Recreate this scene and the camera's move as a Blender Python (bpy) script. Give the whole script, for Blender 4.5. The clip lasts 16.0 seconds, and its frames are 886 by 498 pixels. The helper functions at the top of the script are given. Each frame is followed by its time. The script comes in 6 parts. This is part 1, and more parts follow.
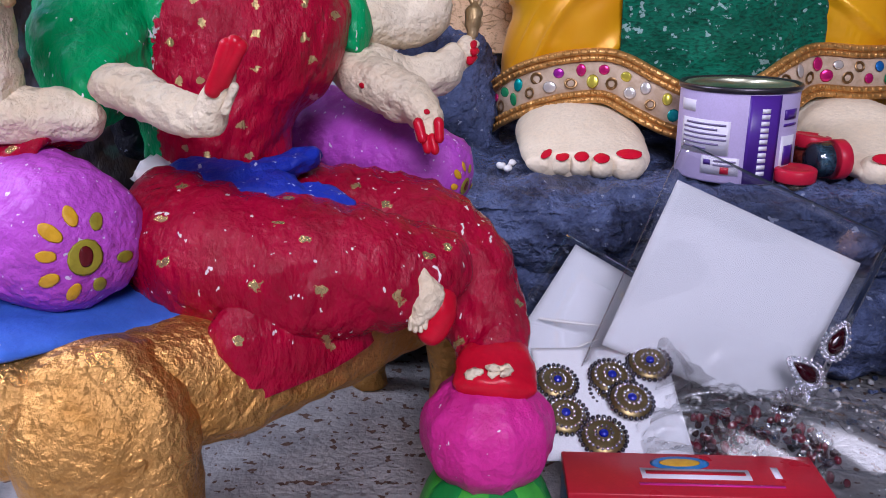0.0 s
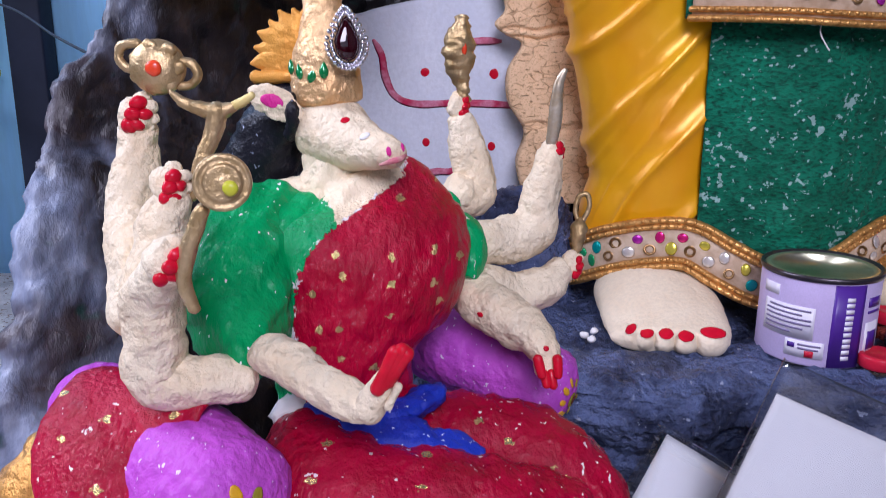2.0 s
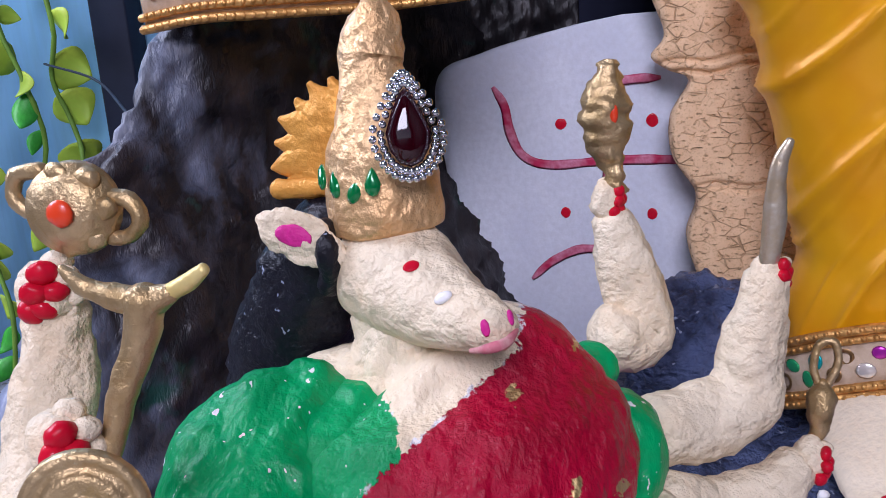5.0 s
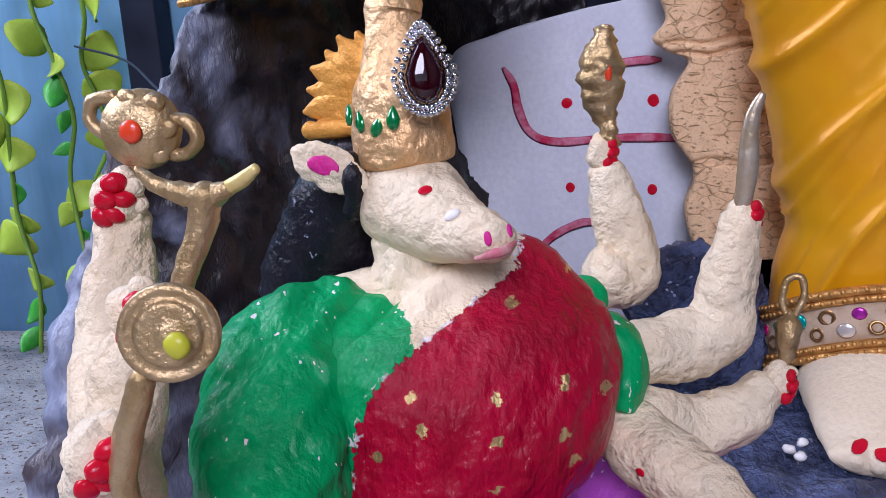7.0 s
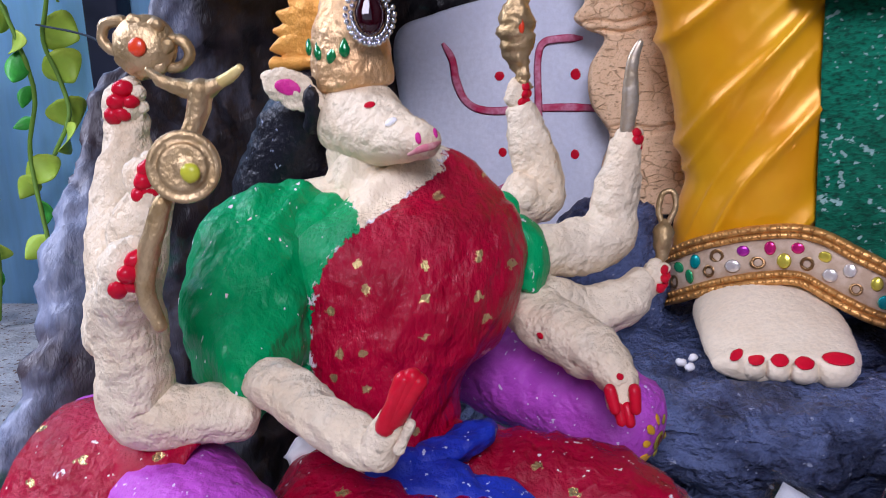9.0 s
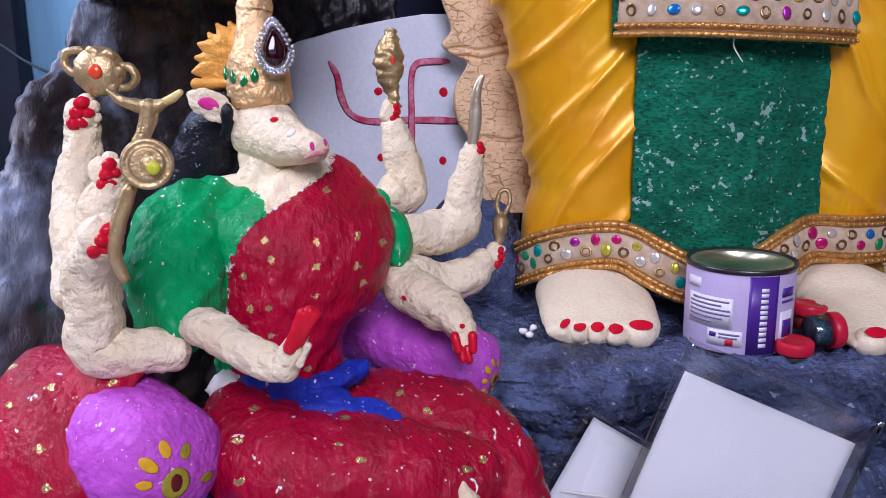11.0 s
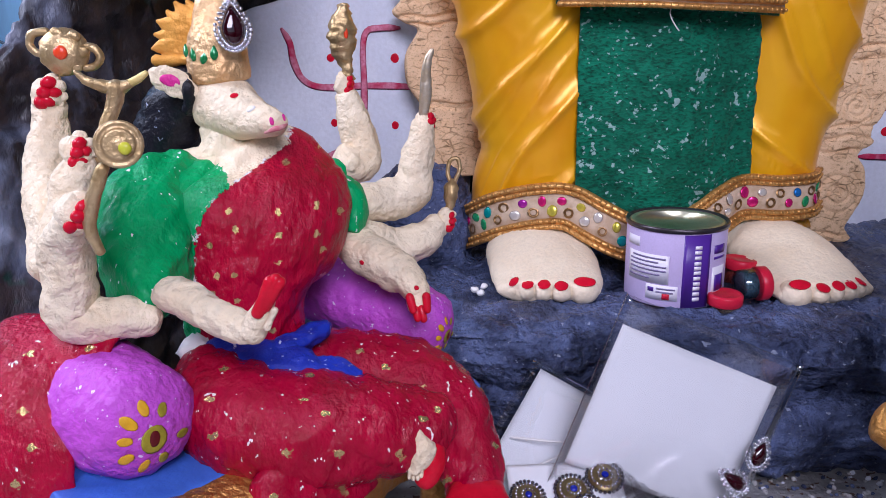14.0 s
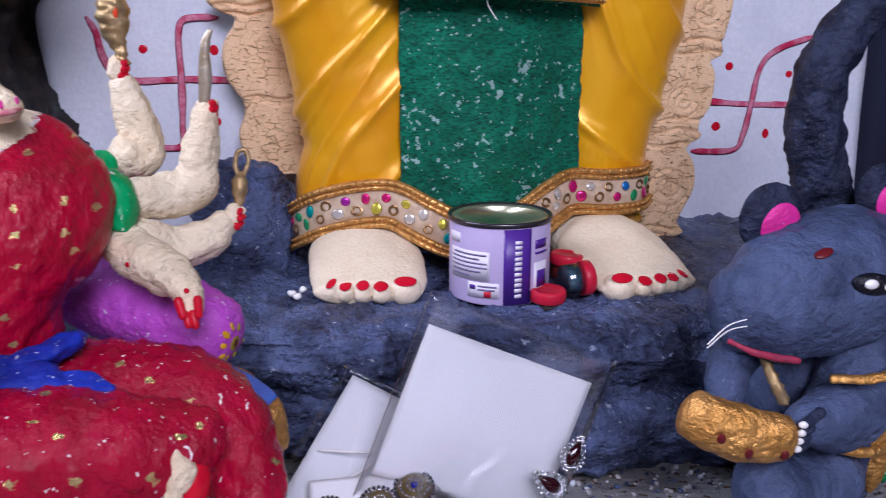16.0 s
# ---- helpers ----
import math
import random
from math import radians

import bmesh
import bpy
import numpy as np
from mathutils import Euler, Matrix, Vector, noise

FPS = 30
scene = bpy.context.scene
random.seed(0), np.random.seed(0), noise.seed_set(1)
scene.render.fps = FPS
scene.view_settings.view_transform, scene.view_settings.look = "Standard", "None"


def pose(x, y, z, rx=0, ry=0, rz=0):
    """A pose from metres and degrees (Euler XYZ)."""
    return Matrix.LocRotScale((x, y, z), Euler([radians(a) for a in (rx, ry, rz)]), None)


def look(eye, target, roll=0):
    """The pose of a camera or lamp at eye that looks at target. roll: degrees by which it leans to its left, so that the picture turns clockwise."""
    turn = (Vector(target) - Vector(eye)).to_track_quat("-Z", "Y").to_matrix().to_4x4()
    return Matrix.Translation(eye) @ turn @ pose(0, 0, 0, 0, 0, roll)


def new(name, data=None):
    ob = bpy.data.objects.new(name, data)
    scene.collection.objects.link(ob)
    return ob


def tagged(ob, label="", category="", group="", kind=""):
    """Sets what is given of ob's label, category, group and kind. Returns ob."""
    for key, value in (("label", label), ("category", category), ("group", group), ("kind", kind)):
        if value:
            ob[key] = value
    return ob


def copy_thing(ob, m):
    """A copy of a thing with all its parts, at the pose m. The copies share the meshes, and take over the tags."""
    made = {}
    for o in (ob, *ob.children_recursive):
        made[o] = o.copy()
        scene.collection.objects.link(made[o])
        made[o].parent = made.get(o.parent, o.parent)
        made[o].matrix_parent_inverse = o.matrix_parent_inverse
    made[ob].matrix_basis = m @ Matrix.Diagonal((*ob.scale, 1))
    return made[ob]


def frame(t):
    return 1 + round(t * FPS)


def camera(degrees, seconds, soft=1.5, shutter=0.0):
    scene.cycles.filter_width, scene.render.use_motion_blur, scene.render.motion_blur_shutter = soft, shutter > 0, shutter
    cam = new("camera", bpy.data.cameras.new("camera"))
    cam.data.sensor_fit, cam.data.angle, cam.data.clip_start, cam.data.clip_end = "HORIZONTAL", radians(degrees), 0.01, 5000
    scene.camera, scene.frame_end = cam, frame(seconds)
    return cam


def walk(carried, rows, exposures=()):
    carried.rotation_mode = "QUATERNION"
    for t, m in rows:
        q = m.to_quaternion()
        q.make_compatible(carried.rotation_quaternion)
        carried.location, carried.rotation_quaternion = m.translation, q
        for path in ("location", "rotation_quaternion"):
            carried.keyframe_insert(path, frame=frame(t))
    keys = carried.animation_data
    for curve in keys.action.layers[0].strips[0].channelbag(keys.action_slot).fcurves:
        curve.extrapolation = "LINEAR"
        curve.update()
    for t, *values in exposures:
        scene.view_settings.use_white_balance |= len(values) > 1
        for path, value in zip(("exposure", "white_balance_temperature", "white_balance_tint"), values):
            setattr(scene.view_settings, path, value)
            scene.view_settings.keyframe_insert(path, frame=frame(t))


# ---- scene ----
cam = camera(55.9, 16.0, 0.9, 0.3)
METRES, EYE, TILT, LEAN, TURN = 0.75, 0.225, -18.0, 0.0, 0.0
ROWS = [
    (0.0, 0.0, 0.0, 0.0, 0.0, 0.0, -0.0),
    (0.5, -0.0002, -0.012, -0.0017, 0.0, -0.58, -0.03),
    (1.0, -0.0314, -0.0227, 0.0366, 0.44, -0.49, -0.37),
    (1.5, -0.0579, -0.0211, 0.0746, 1.22, 0.22, -0.76),
    (2.0, -0.0583, -0.0266, 0.1094, 1.47, 3.12, -0.83),
    (2.5, -0.0471, -0.0274, 0.1211, 1.77, 4.5, -0.39),
    (3.0, -0.0209, -0.0129, 0.156, 4.51, 6.89, 0.42),
    (5.5, -0.0657, 0.194, 0.1917, 12.28, 4.52, 0.3),
    (6.0, -0.0529, 0.1782, 0.1812, 12.39, 4.58, 0.1),
    (6.5, -0.0541, 0.1698, 0.1632, 12.39, 4.66, 0.07),
    (7.0, -0.0522, 0.1376, 0.159, 12.5, 4.85, -0.41),
    (7.5, -0.0501, 0.1414, 0.142, 12.54, 5.2, -0.21),
    (8.0, -0.0512, 0.1339, 0.1158, 12.5, 5.07, -0.19),
    (8.5, -0.0435, 0.0942, 0.0899, 11.02, 4.98, -0.51),
    (9.0, -0.0304, 0.0598, 0.1025, 8.96, 5.19, -0.36),
    (9.5, -0.024, 0.0199, 0.1071, 6.17, 5.47, 0.86),
    (10.0, -0.0005, -0.0225, 0.0924, 1.93, 5.56, 1.31),
    (12.5, -0.035, -0.0836, 0.0698, 0.49, 5.51, -1.3),
    (13.0, -0.0231, -0.0792, 0.0604, -1.22, 3.28, -0.44),
    (13.5, -0.0153, -0.0931, 0.0722, -2.08, 2.55, 0.84),
    (14.0, -0.0126, -0.109, 0.0796, -2.15, 2.48, 1.22),
    (14.5, -0.0042, -0.1076, 0.0791, -2.64, 2.65, 1.63),
    (15.0, 0.0016, -0.1047, 0.0798, -3.3, 2.83, 1.79),
    (15.5, 0.0279, -0.0873, 0.0727, -5.93, 2.89, 1.94),
    (16.0, 0.0646, -0.0705, 0.0708, -9.34, 2.77, 2.93),
]
walk(cam, [(t, pose(0, 0, EYE, TILT, LEAN, TURN) @ pose(METRES * x, METRES * y, METRES * z, 90 + pitch, roll, yaw)) for t, x, y, z, yaw, pitch, roll in ROWS],
     ((0.0, 0.0), (3.0, 0.0), (5.5, -0.15), (9.0, -0.12), (10.0, -0.05), (12.5, 0.02), (16.0, 0.08)))

# ---- world and light ----
world = bpy.data.worlds.new("world")
world.use_nodes = True
scene.world = world
wn, wl = world.node_tree.nodes, world.node_tree.links
sky = wn.new("ShaderNodeTexSky")
sky.sky_type, sky.sun_disc = "NISHITA", False
sky.sun_elevation, sky.sun_rotation = radians(50), radians(200)
wn["Background"].inputs["Strength"].default_value = 0.12
wl.new(sky.outputs["Color"], wn["Background"].inputs["Color"])


def added_daylight(name, m, width, height, power, colour):
    """An area lamp added in an assumed opening of the room, standing in for sky light."""
    lamp = bpy.data.lights.new(name, "AREA")
    lamp.shape, lamp.size, lamp.size_y, lamp.energy, lamp.color = "RECTANGLE", width, height, power, colour
    ob = new(name, lamp)
    ob.matrix_world = m
    return ob


added_daylight("daylight_front", look((0.15, -1.42, 1.46), (0.0, 0.45, 0.15)), 1.0, 0.8, 47.0, (0.80, 0.772, 1.0))
# added side lamp, set far back and strong to brighten the blue wall
added_daylight("daylight_side", look((-1.36, 0.42, 1.20), (-0.1, 0.70, 0.2)), 0.7, 0.8, 30.0, (0.73, 0.755, 1.0))


# ---- materials ----
def node_material(name):
    m = bpy.data.materials.new(name)
    m.use_nodes = True
    n, l = m.node_tree.nodes, m.node_tree.links
    return m, n, l, n["Principled BSDF"]


def ramp(n, l, source, a, b):
    """A sharp or soft step of a value between a and b."""
    r = n.new("ShaderNodeMapRange")
    r.inputs["From Min"].default_value, r.inputs["From Max"].default_value = a, b
    l.new(source, r.inputs["Value"])
    return r.outputs["Result"]


def noise_node(n, l, coord, scale, detail=4.0, stretch=None, rough=0.55):
    tex = n.new("ShaderNodeTexNoise")
    tex.inputs["Scale"].default_value, tex.inputs["Detail"].default_value = scale, detail
    tex.inputs["Roughness"].default_value = rough
    if stretch:
        mp = n.new("ShaderNodeMapping")
        mp.inputs["Scale"].default_value = stretch
        l.new(coord, mp.inputs["Vector"])
        coord = mp.outputs["Vector"]
    l.new(coord, tex.inputs["Vector"])
    return tex.outputs["Fac"]


def mix(n, l, fac, a, b):
    m = n.new("ShaderNodeMix")
    m.data_type = "RGBA"
    for value, slot in ((fac, 0), (a, 6), (b, 7)):
        if isinstance(value, (tuple, list)):
            m.inputs[slot].default_value = (*value[:3], 1)
        elif isinstance(value, (int, float)):
            m.inputs[slot].default_value = value
        else:
            l.new(value, m.inputs[slot])
    return m.outputs[2]


def maths(n, l, op, a, b):
    m = n.new("ShaderNodeMath")
    m.operation = op
    for slot, v in ((0, a), (1, b)):
        if isinstance(v, (int, float)):
            m.inputs[slot].default_value = v
        else:
            l.new(v, m.inputs[slot])
    return m.outputs[0]


def paint(name, colour, rough=0.45, second=None, scale=60.0, amount=0.6, fine=500.0, bump=0.35, depth=0.0006,
          stretch=None, flecks=0.0, fleck=(0.8, 0.78, 0.78), metal=0.0, fleck_scale=320.0, coat=0.0, spots=False, spot_cell=0.026):
    """Brushed paint on a modelled surface: two shades, brush relief, small flecks for paint chips and painted-in
    glints, and gold dabs where asked.
    """
    m, n, l, p = node_material(name)
    co = n.new("ShaderNodeTexCoord").outputs["Object"]
    big = noise_node(n, l, co, scale, 3.0, stretch)
    second = second or tuple(c * 0.72 for c in colour)
    col = mix(n, l, ramp(n, l, big, 0.42, 0.42 + 0.4 * (1.2 - amount)), colour, second)
    small = noise_node(n, l, co, fine, 5.0, stretch)
    col = mix(n, l, ramp(n, l, small, 0.35, 0.95), col, tuple(min(1, c * 0.8) for c in colour))
    metal_in = None
    if spots:
        split, spread = n.new("ShaderNodeSeparateXYZ"), n.new("ShaderNodeCombineXYZ")
        l.new(co, split.inputs[0])
        l.new(split.outputs[0], spread.inputs[0]), l.new(maths(n, l, "ADD", split.outputs[1], split.outputs[2]), spread.inputs[1])
        uv = spread.outputs[0]
        warp = noise_node(n, l, co, 420.0, 3.0)
        v = n.new("ShaderNodeTexVoronoi")
        v.voronoi_dimensions = "2D"
        v.inputs["Scale"].default_value, v.inputs["Randomness"].default_value = 1 / spot_cell, 0.8
        l.new(uv, v.inputs["Vector"])
        v.distance = "EUCLIDEAN"
        s = n.new("ShaderNodeMath")
        s.operation = "MULTIPLY_ADD"
        l.new(warp, s.inputs[0])
        s.inputs[1].default_value = 0.26
        l.new(v.outputs["Distance"], s.inputs[2])
        metal_in = ramp(n, l, s.outputs[0], 0.212, 0.196)
        col = mix(n, l, metal_in, col, (0.66, 0.46, 0.20))
    if flecks:
        c = ramp(n, l, noise_node(n, l, co, fleck_scale, 2.0, stretch, 0.5), 0.80 - flecks, 0.815 - flecks)
        col = mix(n, l, c, col, fleck)
    l.new(col, p.inputs["Base Color"])
    r = n.new("ShaderNodeMapRange")
    r.inputs["To Min"].default_value, r.inputs["To Max"].default_value = max(0.05, rough - 0.12), min(1, rough + 0.16)
    l.new(big, r.inputs["Value"])
    l.new(r.outputs["Result"], p.inputs["Roughness"])
    p.inputs["Metallic"].default_value = metal
    p.inputs["Specular IOR Level"].default_value = 0.06 if coat else 0.28
    if metal_in:
        k = n.new("ShaderNodeMath")
        k.operation = "MULTIPLY"
        k.inputs[1].default_value = 0.8
        l.new(metal_in, k.inputs[0])
        l.new(k.outputs[0], p.inputs["Metallic"])
    p.inputs["Coat Weight"].default_value = coat
    p.inputs["Coat Roughness"].default_value = 0.10
    b = n.new("ShaderNodeBump")
    b.inputs["Strength"].default_value, b.inputs["Distance"].default_value = bump, depth or 0.0006
    add = n.new("ShaderNodeMath")
    l.new(big, add.inputs[0]), l.new(small, add.inputs[1])
    l.new(add.outputs[0], b.inputs["Height"])
    l.new(b.outputs["Normal"], p.inputs["Normal"])
    l.new(b.outputs["Normal"], p.inputs["Coat Normal"])
    return m


def plain(name, colour, rough=0.4, metal=0.0, coat=0.0, transmission=0.0, alpha=1.0, ior=1.45):
    m, n, l, p = node_material(name)
    p.inputs["Base Color"].default_value = (*colour, 1)
    p.inputs["Roughness"].default_value, p.inputs["Metallic"].default_value = rough, metal
    p.inputs["Coat Weight"].default_value, p.inputs["Transmission Weight"].default_value = coat, transmission
    p.inputs["IOR"].default_value = ior
    return m


def film(name, rough=0.10, gloss=0.15, tint=(0.985, 0.987, 0.99)):
    """Thin clear plastic film: mostly see-through, with sharp gloss."""
    m, n, l, p = node_material(name)
    t, g, x = n.new("ShaderNodeBsdfTransparent"), n.new("ShaderNodeBsdfGlossy"), n.new("ShaderNodeMixShader")
    t.inputs["Color"].default_value, g.inputs["Roughness"].default_value = (*tint, 1), rough
    fres = n.new("ShaderNodeLayerWeight")
    fres.inputs["Blend"].default_value = 0.25
    k = n.new("ShaderNodeMapRange")
    k.inputs["To Min"].default_value, k.inputs["To Max"].default_value = gloss * 0.4, gloss * 4
    l.new(fres.outputs["Fresnel"], k.inputs["Value"])
    l.new(k.outputs["Result"], x.inputs[0]), l.new(t.outputs[0], x.inputs[1]), l.new(g.outputs[0], x.inputs[2])
    l.new(x.outputs[0], n["Material Output"].inputs["Surface"])
    return m


CREAM = paint("cream_paint", (0.90, 0.765, 0.55), 0.5, (0.84, 0.67, 0.45), 45, 0.7, 200, 1.0, 0.0034)
SKIN = paint("smooth_cream_paint", (0.89, 0.76, 0.56), 0.45, (0.83, 0.68, 0.48), 30, 0.6, 350, 0.6, 0.0014)
GREEN = paint("green_gloss_paint", (0.0, 0.36, 0.11), 0.36, (0.0, 0.26, 0.075), 60, 0.6, 240, 0.8, 0.0020, (1, 1, 0.5), 0.105, coat=0.3)
SARI = paint("crimson_gloss_paint", (0.43, 0.0008, 0.032), 0.22, (0.31, 0.0006, 0.020), 55, 0.7, 240, 1.0, 0.0026, (1.0, 1.0, 0.55), 0.095,
             (0.85, 0.7, 0.72), coat=0.42, spots=True)
RED = paint("red_gloss_paint", (0.62, 0.008, 0.03), 0.3, (0.5, 0.004, 0.02), 80, 0.6, 500, 0.3, 0.0005, coat=0.3)
BLUE = paint("ultramarine_paint", (0.014, 0.04, 0.44), 0.4, (0.01, 0.025, 0.33), 80, 0.7, 300, 0.8, 0.0016, None, 0.12, (0.6, 0.65, 0.8))
MATBLUE = paint("blue_seat_paint", (0.06, 0.17, 0.62), 0.35, (0.04, 0.12, 0.5), 60, 0.6, 260, 0.5, 0.001, None, 0.02)
PURPLE = paint("purple_paint", (0.53, 0.085, 0.56), 0.42, (0.43, 0.06, 0.47), 50, 0.6, 200, 0.9, 0.0022, None, 0.115, (0.75, 0.6, 0.8))
GOLD = paint("gold_paint", (0.80, 0.42, 0.13), 0.30, (0.62, 0.29, 0.07), 40, 0.7, 220, 1.0, 0.0032, metal=0.78)
CROWN = paint("pale_gold_paint", (0.86, 0.56, 0.29), 0.34, (0.74, 0.43, 0.19), 60, 0.7, 240, 0.9, 0.0022, metal=0.5)
HALO = paint("orange_gold_paint", (0.76, 0.36, 0.07), 0.42, (0.62, 0.27, 0.05), 50, 0.7, 240, 0.7, 0.0018, metal=0.3)
LIP = paint("dull_rose_paint", (0.58, 0.16, 0.20), 0.5, (0.66, 0.34, 0.32), 200, 0.8, 600, 0.4, 0.0006)
BRASS = paint("antique_gold_paint", (0.60, 0.43, 0.23), 0.36, (0.42, 0.28, 0.12), 90, 0.7, 500, 0.6, 0.001, metal=0.7)
BLACK = paint("black_gloss_paint", (0.008, 0.008, 0.014), 0.3, (0.004, 0.004, 0.008), 60, 0.6, 300, 0.8, 0.0016, None, 0.085, (0.25, 0.28, 0.38))
YELLOW = paint("yellow_paint", (0.75, 0.40, 0.02), 0.4, (0.62, 0.32, 0.02), 200, 0.6, 600, 0.3, 0.0005)
MOUTH = paint("dull_crimson_paint", (0.36, 0.03, 0.07), 0.4, (0.26, 0.03, 0.07), 120, 0.7, 400, 0.6, 0.0010)
PALEGOLD = paint("pale_yellow_gold_paint", (0.80, 0.64, 0.26), 0.4, (0.68, 0.50, 0.16), 120, 0.7, 500, 0.4, 0.0006, metal=0.3)
LIME = plain("lime_paint", (0.55, 0.55, 0.04), 0.35)
OLIVE = paint("olive_gold_paint", (0.36, 0.30, 0.03), 0.4, (0.24, 0.2, 0.02), 200, 0.6, 600, 0.3, 0.0005)
MAROON = paint("maroon_paint", (0.13, 0.008, 0.012), 0.3, None, 200)
PINK = paint("magenta_paint", (0.72, 0.03, 0.30), 0.4, (0.6, 0.02, 0.22), 90, 0.6, 300, 0.8, 0.0014, None, 0.08, (0.8, 0.6, 0.7))
WHITE = plain("white_dab", (0.8, 0.78, 0.76), 0.4)
ORANGE = plain("orange_red_bead", (0.8, 0.06, 0.015), 0.3, coat=0.4)
SILVER = plain("silver", (0.72, 0.72, 0.74), 0.18, 1.0)
STEELY = paint("silver_blade_paint", (0.58, 0.46, 0.30), 0.32, (0.62, 0.56, 0.46), 120, 0.7, 500, 0.4, 0.0005, metal=0.7)
RHINE = plain("rhinestone", (0.72, 0.72, 0.76), 0.10, 1.0, 0.3)
DARKRED = plain("dark_red_glass", (0.13, 0.003, 0.014), 0.08, 0.0, 0.8)
GARNET = plain("garnet_glass", (0.022, 0.0006, 0.003), 0.06, 0.0, 0.6)
EMERALD = plain("emerald_glass", (0.0, 0.20, 0.05), 0.06, 0.25, 1.0)
# pale flecks put the gloss's glints, with some mottling, into the rock's colour
ROCK = paint("blue_black_rock_paint", (0.105, 0.138, 0.265), 0.27, (0.022, 0.028, 0.060), 26, 0.8, 170, 1.0, 0.009, (1, 0.8, 1.2), 0.105, (0.29, 0.33, 0.44), fleck_scale=190, coat=0.6)
NAVY = paint("navy_cloth", (0.016, 0.019, 0.042), 0.85, (0.011, 0.013, 0.030), 8, 0.6, 900, 0.08, 0.0003)
BLACKCLOTH = paint("black_velvet", (0.005, 0.005, 0.006), 0.85, None, 20, 0.6, 900, 0.3, 0.0006)
BOARD = paint("white_foam_board", (0.74, 0.77, 0.85), 0.6, (0.66, 0.69, 0.79), 20, 0.6, 260, 0.5, 0.0008)
STROKE = paint("rose_brush_stroke", (0.52, 0.02, 0.085), 0.45, (0.66, 0.24, 0.34), 45, 0.9, 350, 0.3, 0.0004)
MOUSE = paint("slate_blue_paint", (0.078, 0.105, 0.195), 0.4, (0.036, 0.048, 0.095), 25, 0.7, 170, 1.0, 0.004, None, 0.03, (0.2, 0.23, 0.32), coat=0.15)
MOUSEDARK = paint("dark_slate_paint", (0.030, 0.038, 0.072), 0.45, (0.010, 0.013, 0.028), 60, 0.8, 160, 1.0, 0.005, None, 0.05, (0.10, 0.12, 0.18), coat=0.2)
PAPER = paint("white_card", (0.92, 0.93, 0.96), 0.45, (0.90, 0.91, 0.95), 10, 0.3, 1500, 0.05, 0.0001)
FILM = film("clear_plastic", 0.08, 0.22)
BAGFILM = film("crumpled_clear_plastic", 0.22, 0.10)
FLOOR = paint("speckled_cement", (0.52, 0.51, 0.51), 0.75, (0.34, 0.33, 0.34), 30, 0.7, 260, 0.7, 0.003, None, 0.19, (0.15, 0.085, 0.06), fleck_scale=170)
PLASTER = paint("grey_wall_paint", (0.13, 0.13, 0.145), 0.85, (0.10, 0.10, 0.115), 4, 0.5, 120, 0.2, 0.001)
SKYBLUE = paint("sky_blue_wall_paint", (0.34, 0.68, 0.98), 0.6, (0.24, 0.54, 0.92), 7, 0.5, 60, 0.3, 0.002, (2.0, 1, 0.25))
POST = paint("dark_post_paint", (0.014, 0.018, 0.035), 0.5, None, 20)
LEAFPAINT = paint("bright_green_paint", (0.06, 0.42, 0.05), 0.35, (0.04, 0.3, 0.04), 80, 0.6, 300, 0.4, 0.0008)
LEAFDARK = paint("deep_green_paint", (0.01, 0.25, 0.05), 0.35, None, 80)
LEAF = paint("lime_leaf", (0.46, 0.60, 0.07), 0.45, (0.32, 0.50, 0.05), 40, 0.7, 300, 0.2, 0.0008)
STEM = paint("green_stem", (0.16, 0.30, 0.04), 0.5, None, 40)
SEAMFILM = film("plastic_rim", 0.12, 0.5)


def ladder(n, l, value, xs, ys):
    """A piecewise straight curve of a value."""
    total = None
    for x0, x1, y0, y1 in zip(xs, xs[1:], ys, ys[1:]):
        r = n.new("ShaderNodeMapRange")
        r.inputs["From Min"].default_value, r.inputs["From Max"].default_value = x0, x1
        r.inputs["To Min"].default_value, r.inputs["To Max"].default_value = (y0 if total is None else 0.0), (y1 if total is None else y1 - y0)
        l.new(value, r.inputs["Value"])
        if total is None:
            total = r.outputs["Result"]
        else:
            total = maths(n, l, "ADD", total, r.outputs["Result"])
    return total


